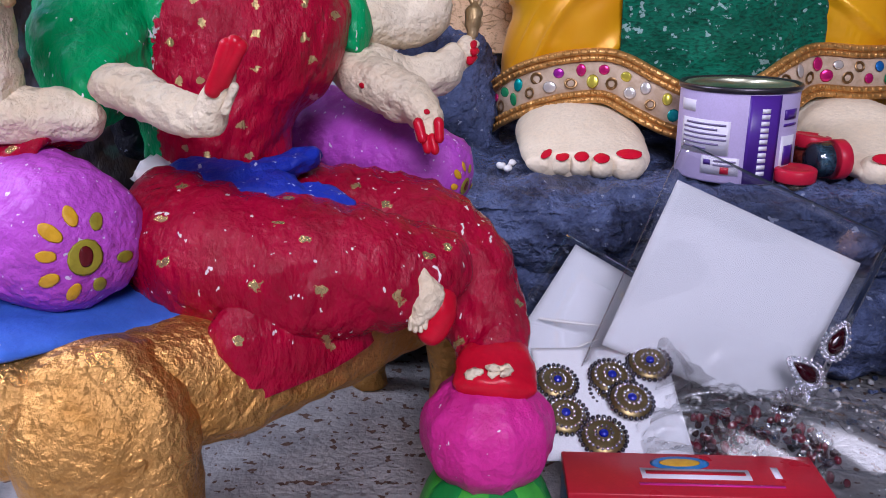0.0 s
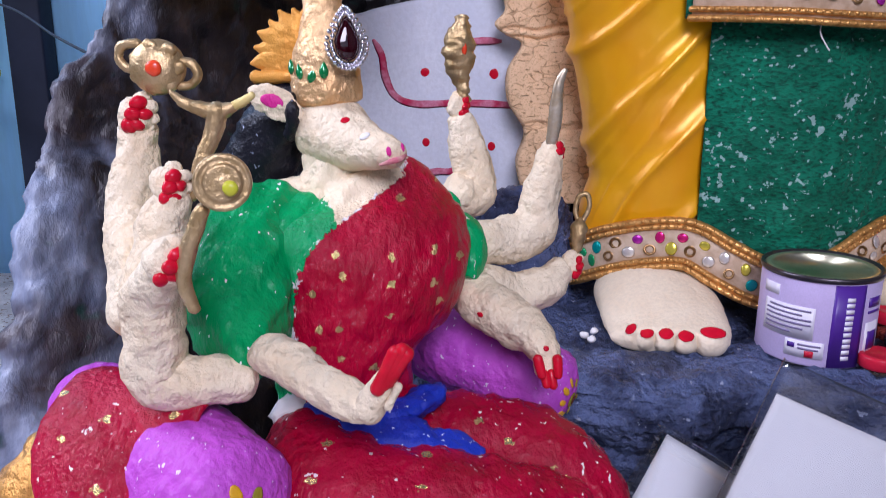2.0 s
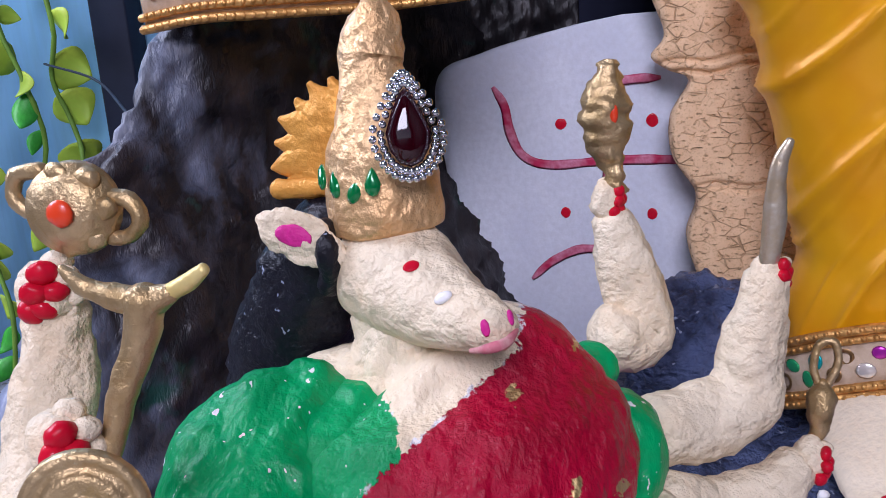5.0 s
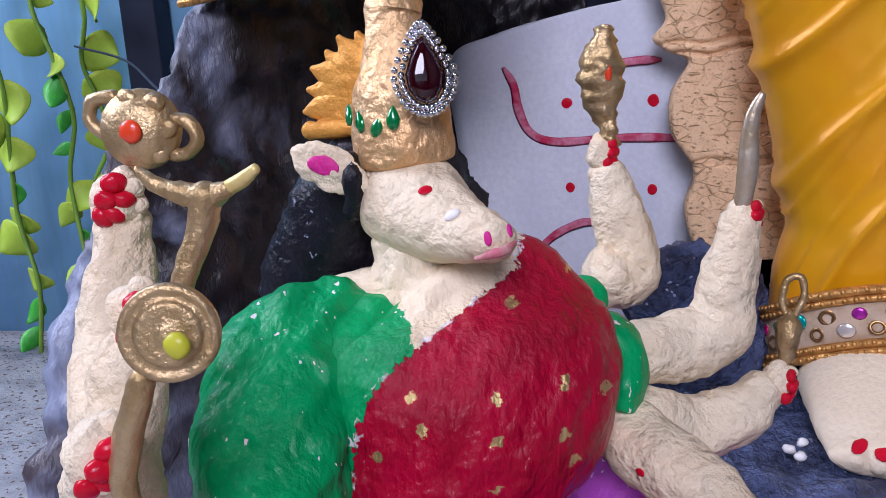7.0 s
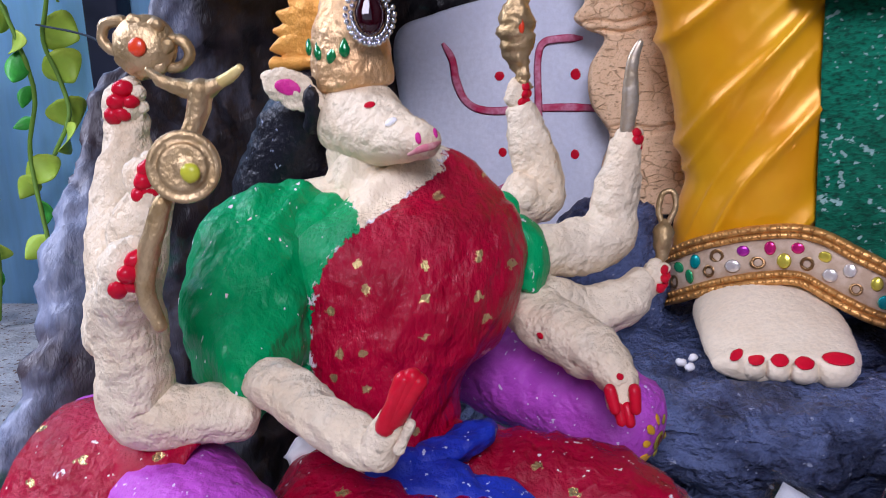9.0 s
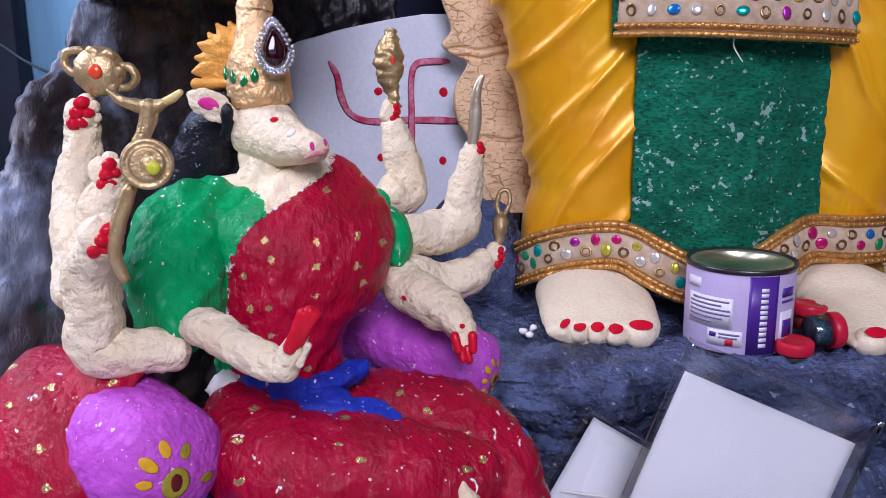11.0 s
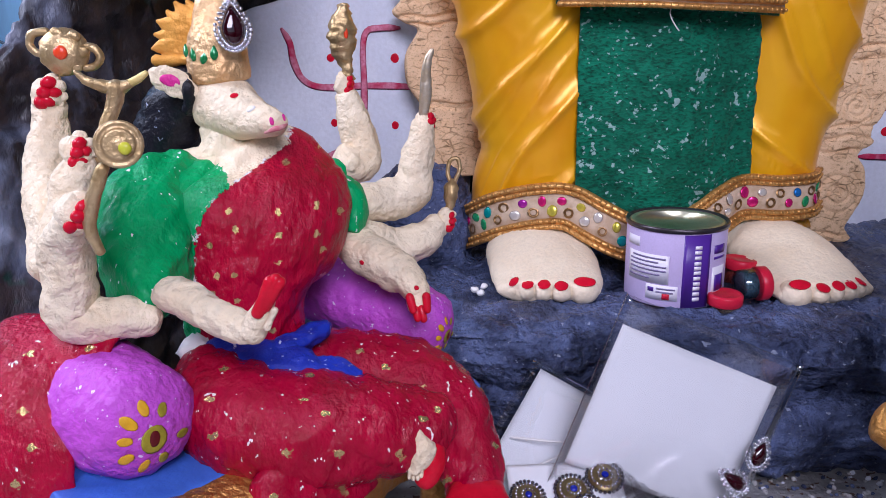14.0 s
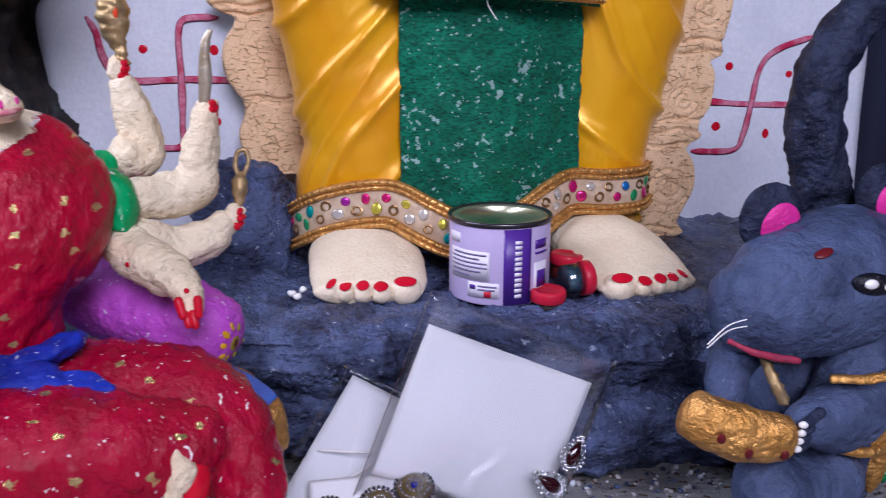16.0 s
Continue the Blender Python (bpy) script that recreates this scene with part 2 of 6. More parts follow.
def robe_paint():
    """Crimson sari, green blouse and cream neck as brushed paint, with ragged white rims where they meet."""
    m, n, l, p = node_material("robe_paint")
    co = n.new("ShaderNodeTexCoord").outputs["Object"]
    xyz = n.new("ShaderNodeSeparateXYZ")
    l.new(co, xyz.inputs[0])
    x, y, z = xyz.outputs[0], xyz.outputs[1], xyz.outputs[2]
    fray = maths(n, l, "MULTIPLY", maths(n, l, "SUBTRACT", noise_node(n, l, co, 330, 4, (1, 1, 0.6), 0.7), 0.5), 0.011)
    xw, zw = maths(n, l, "ADD", x, fray), maths(n, l, "ADD", z, fray)
    edge = ladder(n, l, z, (0.165, 0.203, 0.215, 0.225, 0.232, 0.238, 0.2445), (-0.117, -0.1150, -0.1105, -0.1020, -0.0914, -0.0819, -0.072))
    neck = ladder(n, l, x, (-0.155, -0.138, -0.1235, -0.112, -0.104, -0.099, -0.090), (0.240, 0.2375, 0.2390, 0.2380, 0.2345, 0.2300, 0.210))
    over = maths(n, l, "SUBTRACT", xw, edge)
    bare = maths(n, l, "SUBTRACT", zw, neck)
    big, small = noise_node(n, l, co, 55, 3), noise_node(n, l, co, 240, 5, (1, 1, 0.55))
    red = mix(n, l, ramp(n, l, big, 0.4, 0.7), (0.43, 0.0008, 0.030), (0.31, 0.0006, 0.019))
    v = n.new("ShaderNodeTexVoronoi")
    v.voronoi_dimensions = "2D"
    v.inputs["Scale"].default_value, v.inputs["Randomness"].default_value = 1 / 0.0165, 0.72
    spread = n.new("ShaderNodeCombineXYZ")
    l.new(x, spread.inputs[0]), l.new(z, spread.inputs[1])
    l.new(spread.outputs[0], v.inputs["Vector"])
    v.distance = "EUCLIDEAN"
    dab = ramp(n, l, maths(n, l, "ADD", v.outputs["Distance"], maths(n, l, "MULTIPLY", noise_node(n, l, co, 420, 3), 0.30)), 0.252, 0.236)
    red = mix(n, l, dab, red, (0.66, 0.46, 0.20))
    green = mix(n, l, ramp(n, l, big, 0.4, 0.7), (0.0, 0.36, 0.11), (0.0, 0.26, 0.075))
    cream = mix(n, l, ramp(n, l, big, 0.4, 0.75), (0.90, 0.765, 0.55), (0.84, 0.67, 0.45))
    flecks = ramp(n, l, noise_node(n, l, co, 320, 2, (1, 1, 0.5), 0.5), 0.70, 0.715)
    col = mix(n, l, flecks, green, (0.8, 0.8, 0.8))
    col = mix(n, l, ramp(n, l, bare, 0.0, 0.0003), col, cream)
    on = ramp(n, l, over, 0.0, 0.0003)
    col = mix(n, l, on, col, red)
    rim = maths(n, l, "MULTIPLY", ramp(n, l, maths(n, l, "ABSOLUTE", over, 0.0), 0.0013, 0.0008), ramp(n, l, noise_node(n, l, co, 160, 3), 0.52, 0.58))
    col = mix(n, l, rim, col, (0.78, 0.74, 0.74))
    l.new(col, p.inputs["Base Color"])
    l.new(maths(n, l, "MULTIPLY", maths(n, l, "MULTIPLY", dab, on), 0.8), p.inputs["Metallic"])
    p.inputs["Specular IOR Level"].default_value = 0.06
    p.inputs["Coat Weight"].default_value, p.inputs["Coat Roughness"].default_value = 0.40, 0.09
    l.new(ladder(n, l, big, (0.0, 1.0), (0.20, 0.42)), p.inputs["Roughness"])
    b = n.new("ShaderNodeBump")
    b.inputs["Strength"].default_value, b.inputs["Distance"].default_value = 1.0, 0.0028
    l.new(maths(n, l, "ADD", maths(n, l, "ADD", big, small), maths(n, l, "MULTIPLY", on, 0.35)), b.inputs["Height"])
    l.new(b.outputs["Normal"], p.inputs["Coat Normal"])
    l.new(b.outputs["Normal"], p.inputs["Normal"])
    return m


def cave_paint():
    """Grey-blue rock paint with mossy patches, in broad strokes; inward it gives way to dark brown paint with deep
    shade put into the colour.
    """
    m, n, l, p = node_material("cave_rock_paint")
    co = n.new("ShaderNodeTexCoord").outputs["Object"]
    xyz = n.new("ShaderNodeSeparateXYZ")
    l.new(co, xyz.inputs[0])
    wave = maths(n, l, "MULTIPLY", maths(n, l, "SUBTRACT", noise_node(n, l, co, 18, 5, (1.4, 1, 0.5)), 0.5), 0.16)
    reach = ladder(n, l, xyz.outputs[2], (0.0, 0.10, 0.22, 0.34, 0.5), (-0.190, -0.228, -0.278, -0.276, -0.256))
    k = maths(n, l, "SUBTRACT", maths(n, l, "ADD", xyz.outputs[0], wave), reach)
    stroke = noise_node(n, l, co, 55, 5, (1.5, 1, 0.45), 0.65)
    slate = mix(n, l, ramp(n, l, stroke, 0.3, 0.72), (0.09, 0.11, 0.18), (0.36, 0.41, 0.54))
    slate = mix(n, l, ramp(n, l, noise_node(n, l, co, 16, 4), 0.46, 0.60), slate, (0.060, 0.045, 0.055))
    # near-black brown: dark paint plus the recess's shade, both held in this colour
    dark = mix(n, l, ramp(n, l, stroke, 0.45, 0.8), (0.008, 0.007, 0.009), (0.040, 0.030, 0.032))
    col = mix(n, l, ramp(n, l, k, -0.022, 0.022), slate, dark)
    col = mix(n, l, ramp(n, l, noise_node(n, l, co, 24, 3), 0.62, 0.68), col, (0.010, 0.055, 0.045))
    l.new(col, p.inputs["Base Color"])
    l.new(ladder(n, l, stroke, (0.2, 0.8), (0.6, 0.32)), p.inputs["Roughness"])
    b = n.new("ShaderNodeBump")
    b.inputs["Strength"].default_value, b.inputs["Distance"].default_value = 0.7, 0.004
    l.new(stroke, b.inputs["Height"]), l.new(b.outputs["Normal"], p.inputs["Normal"])
    return m


ROBE, CAVEPAINT = robe_paint(), cave_paint()


# ---- modelling tools ----
def smooth_path(points, step):
    """A Catmull-Rom line through the control points; each carries any number of values."""
    p = [np.array(q, float) for q in points]
    p = [2 * p[0] - p[1]] + p + [2 * p[-1] - p[-2]]
    out = []
    for a, b, c, d in zip(p, p[1:], p[2:], p[3:]):
        k = max(2, int(np.linalg.norm((c - b)[:3]) / step))
        for i in range(k):
            t = i / k
            out.append(0.5 * (2 * b + (c - a) * t + (2 * a - 5 * b + 4 * c - d) * t * t + (3 * b - a - 3 * c + d) * t ** 3))
    return np.array(out + [p[-2]])


def rough_at(p, n, amp, freq):
    if not amp:
        return p
    v = Vector(p)
    k = noise.noise(v * freq) * amp + noise.noise(v * freq * 2.7) * amp * 0.55 + abs(noise.noise(v * freq * 5.3)) * amp * 0.3
    return p + n * k


class Sculpt:
    """Gathers closed shells with their materials into ONE mesh."""

    def __init__(self):
        self.v, self.f, self.m, self.uv, self.mats = [], [], [], [], []

    def slot(self, mat):
        if mat not in self.mats:
            self.mats.append(mat)
        return self.mats.index(mat)

    def grid(self, rings, uvs, mat, close_u=True, caps=True):
        """Rings of points to quads; mat is a material or a function of the face's middle."""
        base, n = len(self.v), len(rings[0])
        uvs = [np.array(u, float) for u in uvs]
        for r in rings:
            self.v.extend(map(tuple, r))
        faces, fuv = [], []
        for i in range(len(rings) - 1):
            for j in range(n if close_u else n - 1):
                k = (j + 1) % n
                faces.append((base + i * n + j, base + i * n + k, base + (i + 1) * n + k, base + (i + 1) * n + j))
                du = uvs[i][k] if k else uvs[i][0] + (uvs[i][1] - uvs[i][0]) * n
                dv = uvs[i + 1][k] if k else uvs[i + 1][0] + (uvs[i + 1][1] - uvs[i + 1][0]) * n
                fuv.append((uvs[i][j], du, dv, uvs[i + 1][j]))
        if caps:
            for i, order in ((0, -1), (len(rings) - 1, 1)):
                faces.append(tuple(base + i * n + j for j in range(n))[::order])
                fuv.append(tuple(uvs[i][j] for j in range(n))[::order])
        for f, u in zip(faces, fuv):
            c = sum((np.array(self.v[i]) for i in f[:4]), np.zeros(3)) / min(4, len(f))
            self.f.append(f)
            self.m.append(self.slot(mat(c) if callable(mat) else mat))
            self.uv.append(u)
        return self

    def tube(self, points, mat, segs=20, step=0.004, ref=None, round_ends=(1, 1), amp=0.0006, freq=90, disp=None, square=1.0):
        """A limb along control points (x, y, z, r) or (x, y, z, a, b): a lies along ref, b across it."""
        pts = smooth_path([(*q, q[3]) if len(q) == 4 else q for q in points], step)
        c, ra, rb = pts[:, :3], np.maximum(pts[:, 3], 0.0004), np.maximum(pts[:, 4], 0.0004)
        tang = np.gradient(c, axis=0)
        tang /= np.linalg.norm(tang, axis=1)[:, None]
        frames, n1 = [], np.array(ref if ref is not None else (0.31, 0.87, 0.38), float)
        for t in tang:
            base = np.array(ref, float) if ref is not None else n1
            n1 = base - t * base.dot(t)
            n1 /= np.linalg.norm(n1)
            frames.append((n1, np.cross(t, n1)))
        stations = []
        for e in range(6 if round_ends[0] else 0):
            a = math.pi / 2 * (1 - e / 6)
            stations.append((c[0] - tang[0] * min(ra[0], rb[0]) * math.sin(a) * round_ends[0], 0, max(0.04, math.cos(a))))
        stations += [(c[i], i, 1.0) for i in range(len(c))]
        for e in range(1, 7 if round_ends[1] else 1):
            a = math.pi / 2 * e / 6
            stations.append((c[-1] + tang[-1] * min(ra[-1], rb[-1]) * math.sin(a) * round_ends[1], len(c) - 1, max(0.04, math.cos(a))))
        rings, uvs, run, last = [], [], 0.0, stations[0][0]
        for o, i, k in stations:
            run += float(np.linalg.norm(o - last))
            last = o
            ring, uv = [], []
            for j in range(segs):
                a = 2 * math.pi * j / segs
                ca, sa = math.cos(a), math.sin(a)
                d = frames[i][0] * math.copysign(abs(ca) ** square, ca) * ra[i] * k + frames[i][1] * math.copysign(abs(sa) ** square, sa) * rb[i] * k
                n = d / (np.linalg.norm(d) + 1e-9)
                q = o + d
                if disp:
                    q = q + n * disp(a, i / max(1, len(c) - 1), q) * k
                ring.append(rough_at(q, n, amp, freq))
                uv.append((a / (2 * math.pi) * math.pi * (ra[i] + rb[i]) * 1.0, run))
            rings.append(ring), uvs.append(uv)
        return self.grid(rings, uvs, mat)

    def blob(self, c, r, mat, rot=None, segs=16, rows=10, amp=0.0004, freq=120, power=1.0):
        """A rounded lump with half-axes r, turned by a 3x3 matrix."""
        rot = np.array(rot if rot is not None else Matrix.Identity(3))
        rings, uvs = [], []
        for i in range(rows + 1):
            b = -math.pi / 2 + math.pi * i / rows
            ring, uv = [], []
            for j in range(segs):
                a = 2 * math.pi * j / segs
                u = np.array((math.cos(b) * math.cos(a), math.cos(b) * math.sin(a), math.sin(b)))
                if 0 < i < rows and power != 1.0:
                    u = np.sign(u) * np.abs(u) ** power
                elif i in (0, rows):
                    u = u + np.array((math.cos(a), math.sin(a), 0)) * 0.03
                q = np.array(c) + rot @ (u * np.array(r))
                n = rot @ u
                ring.append(rough_at(q, n, amp, freq))
                uv.append((a / 6.283 * math.pi * (r[0] + r[1]), b * r[2]))
            rings.append(ring), uvs.append(uv)
        return self.grid(rings, uvs, mat)

    def lathe(self, c, profile, mat, axis=(0, 0, 1), segs=32, caps=True):
        """A turned shape: profile rows (radius, height) along the axis."""
        rot = np.array(Vector(axis).to_track_quat("Z", "Y").to_matrix())
        rings = [[np.array(c) + rot @ np.array((r * math.cos(6.28318 * j / segs), r * math.sin(6.28318 * j / segs), h)) for j in range(segs)] for r, h in profile]
        uvs = [[(6.283 * r * j / segs, h) for j in range(segs)] for r, h in profile]
        return self.grid(rings, uvs, mat, caps=caps)

    def dab(self, where, mat, w, h, thick=0.0006, turn=0.0, ragged=0.25):
        """A flat dab of paint or a glued stone on the nearest surface built so far."""
        near, nor, _, _ = self.tree().find_nearest(Vector(where))
        rot = nor.to_track_quat("Z", "Y").to_matrix() @ Matrix.Rotation(turn, 3, "Z")
        return self.blob(tuple(near + nor * thick * 0.2), (w, h, thick), mat, rot, 14, 6, ragged * thick, 600)

    def tree(self):
        from mathutils.bvhtree import BVHTree
        return BVHTree.FromPolygons([Vector(q) for q in self.v], self.f)

    def build(self, name, parent=None, flat=False):
        me = bpy.data.meshes.new(name)
        me.from_pydata([tuple(float(x) for x in q) for q in self.v], [], self.f)
        for mat in self.mats:
            me.materials.append(mat)
        me.polygons.foreach_set("material_index", self.m)
        me.polygons.foreach_set("use_smooth", [not flat] * len(self.f))
        lay = me.uv_layers.new(name="uv")
        lay.data.foreach_set("uv", [float(x) for u in self.uv for q in u for x in q])
        me.update()
        ob = new(name, me)
        if parent:
            ob.parent = parent
        return ob


def empty(name, label, category, group="", kind="", at=(0, 0, 0)):
    ob = new(name)
    ob.location = at
    ob.empty_display_size = 0.01
    return tagged(ob, label, category, group, kind)


def part(name, s, parent, label="", flat=False):
    """One mesh under its thing; the thing may stand away from the origin."""
    ob = s.build(name, parent, flat)
    top = parent
    ob.matrix_parent_inverse = Matrix.Identity(4) if top.parent else Matrix.Translation(-top.location)
    return tagged(ob, label)


def box(s, lo, hi, mat, bevel=0.002, m=None):
    """A box with rounded edges."""
    bm = bmesh.new()
    bmesh.ops.create_cube(bm, size=1.0)
    for v in bm.verts:
        v.co = Vector([lo[i] + (hi[i] - lo[i]) * (v.co[i] + 0.5) for i in range(3)])
    if bevel:
        bmesh.ops.bevel(bm, geom=bm.edges[:], offset=bevel, segments=2, affect="EDGES", profile=0.5)
    base = len(s.v)
    bm.verts.ensure_lookup_table()
    for v in bm.verts:
        s.v.append(tuple(m @ v.co) if m else tuple(v.co))
    for f in bm.faces:
        s.f.append(tuple(base + v.index for v in f.verts))
        s.m.append(s.slot(mat))
        s.uv.append(tuple((v.co.x, v.co.z + v.co.y) for v in f.verts))
    bm.free()
    return s


# ---- room ----
def structure(name, s, label="", category=""):
    return tagged(s.build(name), label, category, kind="structure")


def rock_sheet(fn, nu, nv, mat, amp, freq, thick=0.01):
    """A lumpy slab: fn(u, v) gives the front; a copy behind it closes the shell."""
    s = Sculpt()
    rings, uvs = [], []
    for i in range(nv + 1):
        front, back, uv = [], [], []
        for j in range(nu + 1):
            p = np.array(fn(j / nu, i / nv), float)
            e = 1e-3
            du = np.array(fn(j / nu + e, i / nv)) - p
            dv = np.array(fn(j / nu, i / nv + e)) - p
            n = np.cross(du, dv)
            n /= np.linalg.norm(n) + 1e-12
            q = rough_at(p, n, amp, freq)
            front.append(rough_at(q, n, amp * 0.35, freq * 5)), back.append(p - n * thick)
            uv.append((j / nu, i / nv))
        rings.append(front + back[::-1]), uvs.append(uv + uv[::-1])
    return s.grid(rings, uvs, mat)


s = Sculpt()
box(s, (-1.5, -1.6, -0.05), (1.5, 1.3, 0.0), FLOOR, 0)
structure("floor", s, "grey speckled cement floor with brown stains", "floor")
s = Sculpt()
box(s, (-1.5, 1.02, 0.0), (1.5, 1.3, 2.3), SKYBLUE, 0)
structure("wall_back", s, "sky blue painted wall with streaks", "wall")
# unseen side walls and ceiling, added for bounced light; their dark grey limits fill
s = Sculpt()
box(s, (1.4, -1.6, 0.0), (1.5, 1.2, 2.3), PLASTER, 0)
structure("wall_right", s, "unseen dark grey wall added to close the room", "wall")
# unseen walls added round the two assumed window openings: pieces below, above and beside
s = Sculpt()
box(s, (-1.5, -1.6, 0.0), (-1.4, 1.2, 0.6), PLASTER, 0)
box(s, (-1.5, -1.6, 1.72), (-1.4, 1.2, 2.3), PLASTER, 0)
box(s, (-1.5, -1.6, 0.6), (-1.4, -0.38, 1.72), PLASTER, 0)
box(s, (-1.5, 0.88, 0.6), (-1.4, 1.2, 1.72), PLASTER, 0)
structure("wall_left", s, "unseen dark grey wall added round a light opening", "wall")
s = Sculpt()
box(s, (-1.4, -1.6, 0.0), (1.4, -1.5, 0.65), PLASTER, 0)
box(s, (-1.4, -1.6, 1.9), (1.4, -1.5, 2.3), PLASTER, 0)
box(s, (-1.4, -1.6, 0.65), (-0.45, -1.5, 1.9), PLASTER, 0)
box(s, (1.15, -1.6, 0.65), (1.4, -1.5, 1.9), PLASTER, 0)
structure("wall_front", s, "unseen dark grey wall added round a light opening", "wall")
s = Sculpt()
box(s, (-1.5, -1.6, 2.3), (1.5, 1.3, 2.4), PLASTER, 0)
structure("ceiling", s, "unseen plain dark grey ceiling added over the room", "ceiling")

# dark cloth behind the shrine
def curtain(u, v):
    x = -0.30 + 1.15 * u
    return (x, 0.83 + 0.008 * math.sin(u * 60) + 0.004 * math.sin(u * 143 + 2), 0.0 + 0.95 * v)


tagged(rock_sheet(curtain, 160, 12, NAVY, 0.002, 20, 0.004).build("curtain"), "dark navy cloth hung behind the shrine", "curtain")


# painted cave rock that leans beside the seat
def cave_rock(u, v):
    z = 0.56 * v
    x = -0.290 + 0.12 * max(0, z - 0.27) ** 1.3 * 4 + 0.004 * math.sin(z * 45) + (0.235 - 0.05 * v) * u
    lip = max(0.0, 0.10 - u) / 0.10
    y = 0.285 + 0.80 * z + 0.42 * u ** 1.1 - 0.03 * math.sin(min(1, u * 4) * math.pi) * (0.6 - 0.4 * v) + 0.012 * lip ** 2
    return (x, min(y, 0.81), z)


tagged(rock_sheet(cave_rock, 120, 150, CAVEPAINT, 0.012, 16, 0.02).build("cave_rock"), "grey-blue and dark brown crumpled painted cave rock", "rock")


# stepped rock base under the large figure
def slab(name, x0, x1, y0, y1, z0, z1, bulge, mat, amp, freq, label):
    def profile(u, v):
        x = x0 + (x1 - x0) * u
        set_back = 0.048 * min(1, max(0, (0.21 - x) / 0.07))
        wob = 0.012 * math.sin(x * 21 + z1 * 90) + 0.008 * math.sin(x * 47 + 1)
        path = [(y0 + 0.012, z0), (y0 - bulge * 0.4, z0 + 0.2 * (z1 - z0)), (y0 - bulge, z0 + 0.55 * (z1 - z0)),
                (y0 - bulge * 0.3, z0 + 0.9 * (z1 - z0)), (y0 + 0.02, z1), (y0 + 0.10, z1 + 0.001), (y1, z1 + 0.002)]
        t = v * (len(path) - 1.0001)
        i = max(0, min(len(path) - 2, int(t)))
        f = t - i
        y = path[i][0] * (1 - f) + path[i + 1][0] * f
        z = path[i][1] * (1 - f) + path[i + 1][1] * f
        return (x, y + (wob + set_back) * (1 - v), z)
    return tagged(rock_sheet(profile, 240, 90, mat, amp, freq, 0.02).build(name), label, "rock")


slab("rock_ledge", -0.12, 0.75, 0.452, 0.86, 0.050, 0.103, 0.016, ROCK, 0.0062, 38, "blue-black painted rock ledge under the large figure")
slab("lower_rock_step", -0.12, 0.75, 0.447, 0.86, 0.0, 0.058, 0.014, ROCK, 0.0075, 32, "blue-black painted lower rock step on the floor")
s = Sculpt()
s.blob((0.002, 0.648, 0.128), (0.046, 0.034, 0.062), ROCK, None, 60, 40, 0.012, 36)
tagged(s.build("boulder"), "dark blue painted boulder on the ledge beside the throne", "rock")


# ---- boards and cork throne ----
def plate(outline, y, thick, mat, nx=24, relief=None, lean=0.0, step=0.004):
    """A flat panel whose left and right edges are functions of the height: outline rows (z, x left, x right)."""
    s = Sculpt()
    rows = smooth_path([(a[1], 0.0, a[0], a[2]) for a in outline], step)
    rings, uvs = [], []
    for r in rows:
        xl, z, xr = r[0], r[2], r[3]
        front, back, uv = [], [], []
        for j in range(nx + 1):
            x = xl + (xr - xl) * j / nx
            d = relief(x, z) if relief else 0.0
            edge = 0.004 * (max(0, 1 - min(j, nx - j) / 1.5)) ** 2
            front.append(np.array((x, y + lean * (x - outline[0][1]) + edge - d, z)))
            back.append(np.array((x, y + lean * (x - outline[0][1]) + thick, z)))
            uv.append((x, z))
        rings.append(front + back[::-1]), uvs.append(uv + uv[::-1])
    return s.grid(rings, uvs, mat)


def flat_stroke(points, name, parent, y, width):
    """A hand-painted stroke on a board that faces the viewer."""
    s = Sculpt()
    line = smooth_path([(p[0], y, p[1]) for p in points], 0.003)
    tang = np.gradient(line, axis=0)
    rings, uvs = [], []
    for i, (p, t) in enumerate(zip(line, tang)):
        t = t / np.linalg.norm(t)
        side = np.array((-t[2], 0, t[0]))
        w = width * (1 + 0.25 * noise.noise(Vector(p) * 70)) * min(1, 0.35 + i * 0.25, 0.35 + (len(line) - 1 - i) * 0.25)
        f = np.array((0, -0.0002, 0))
        rings.append([p - side * w, p - side * w * 0.5 + f, p + side * w * 0.5 + f, p + side * w, p + side * w * 0.5 - f, p - side * w * 0.5 - f])
        uvs.append([(0, 0)] * 6)
    s.grid(rings, uvs, STROKE)
    return part(name, s, parent)


def dot_mark(x, z, parent, y, w, h):
    s = Sculpt()
    s.blob((x, y, z), (w, 0.0004, h), RED, None, 14, 8, 0.0004, 300)
    return part("dot", s, parent)


def symbol_board(name, outline, y, cx, cz, size, dots, strokes, label):
    top = empty(name, label, "board")
    part("panel", plate(outline, y, 0.012, BOARD), top)
    for k, line in enumerate(strokes):
        flat_stroke(line, "brush_stroke", top, y - 0.0006 - 0.0009 * k, 0.0031)
    for x, z in dots:
        dot_mark(x, z, top, y - 0.0003, 0.0040 + 0.0008 * math.sin(x * 900), 0.0040 + 0.0008 * math.cos(z * 700))
    return top


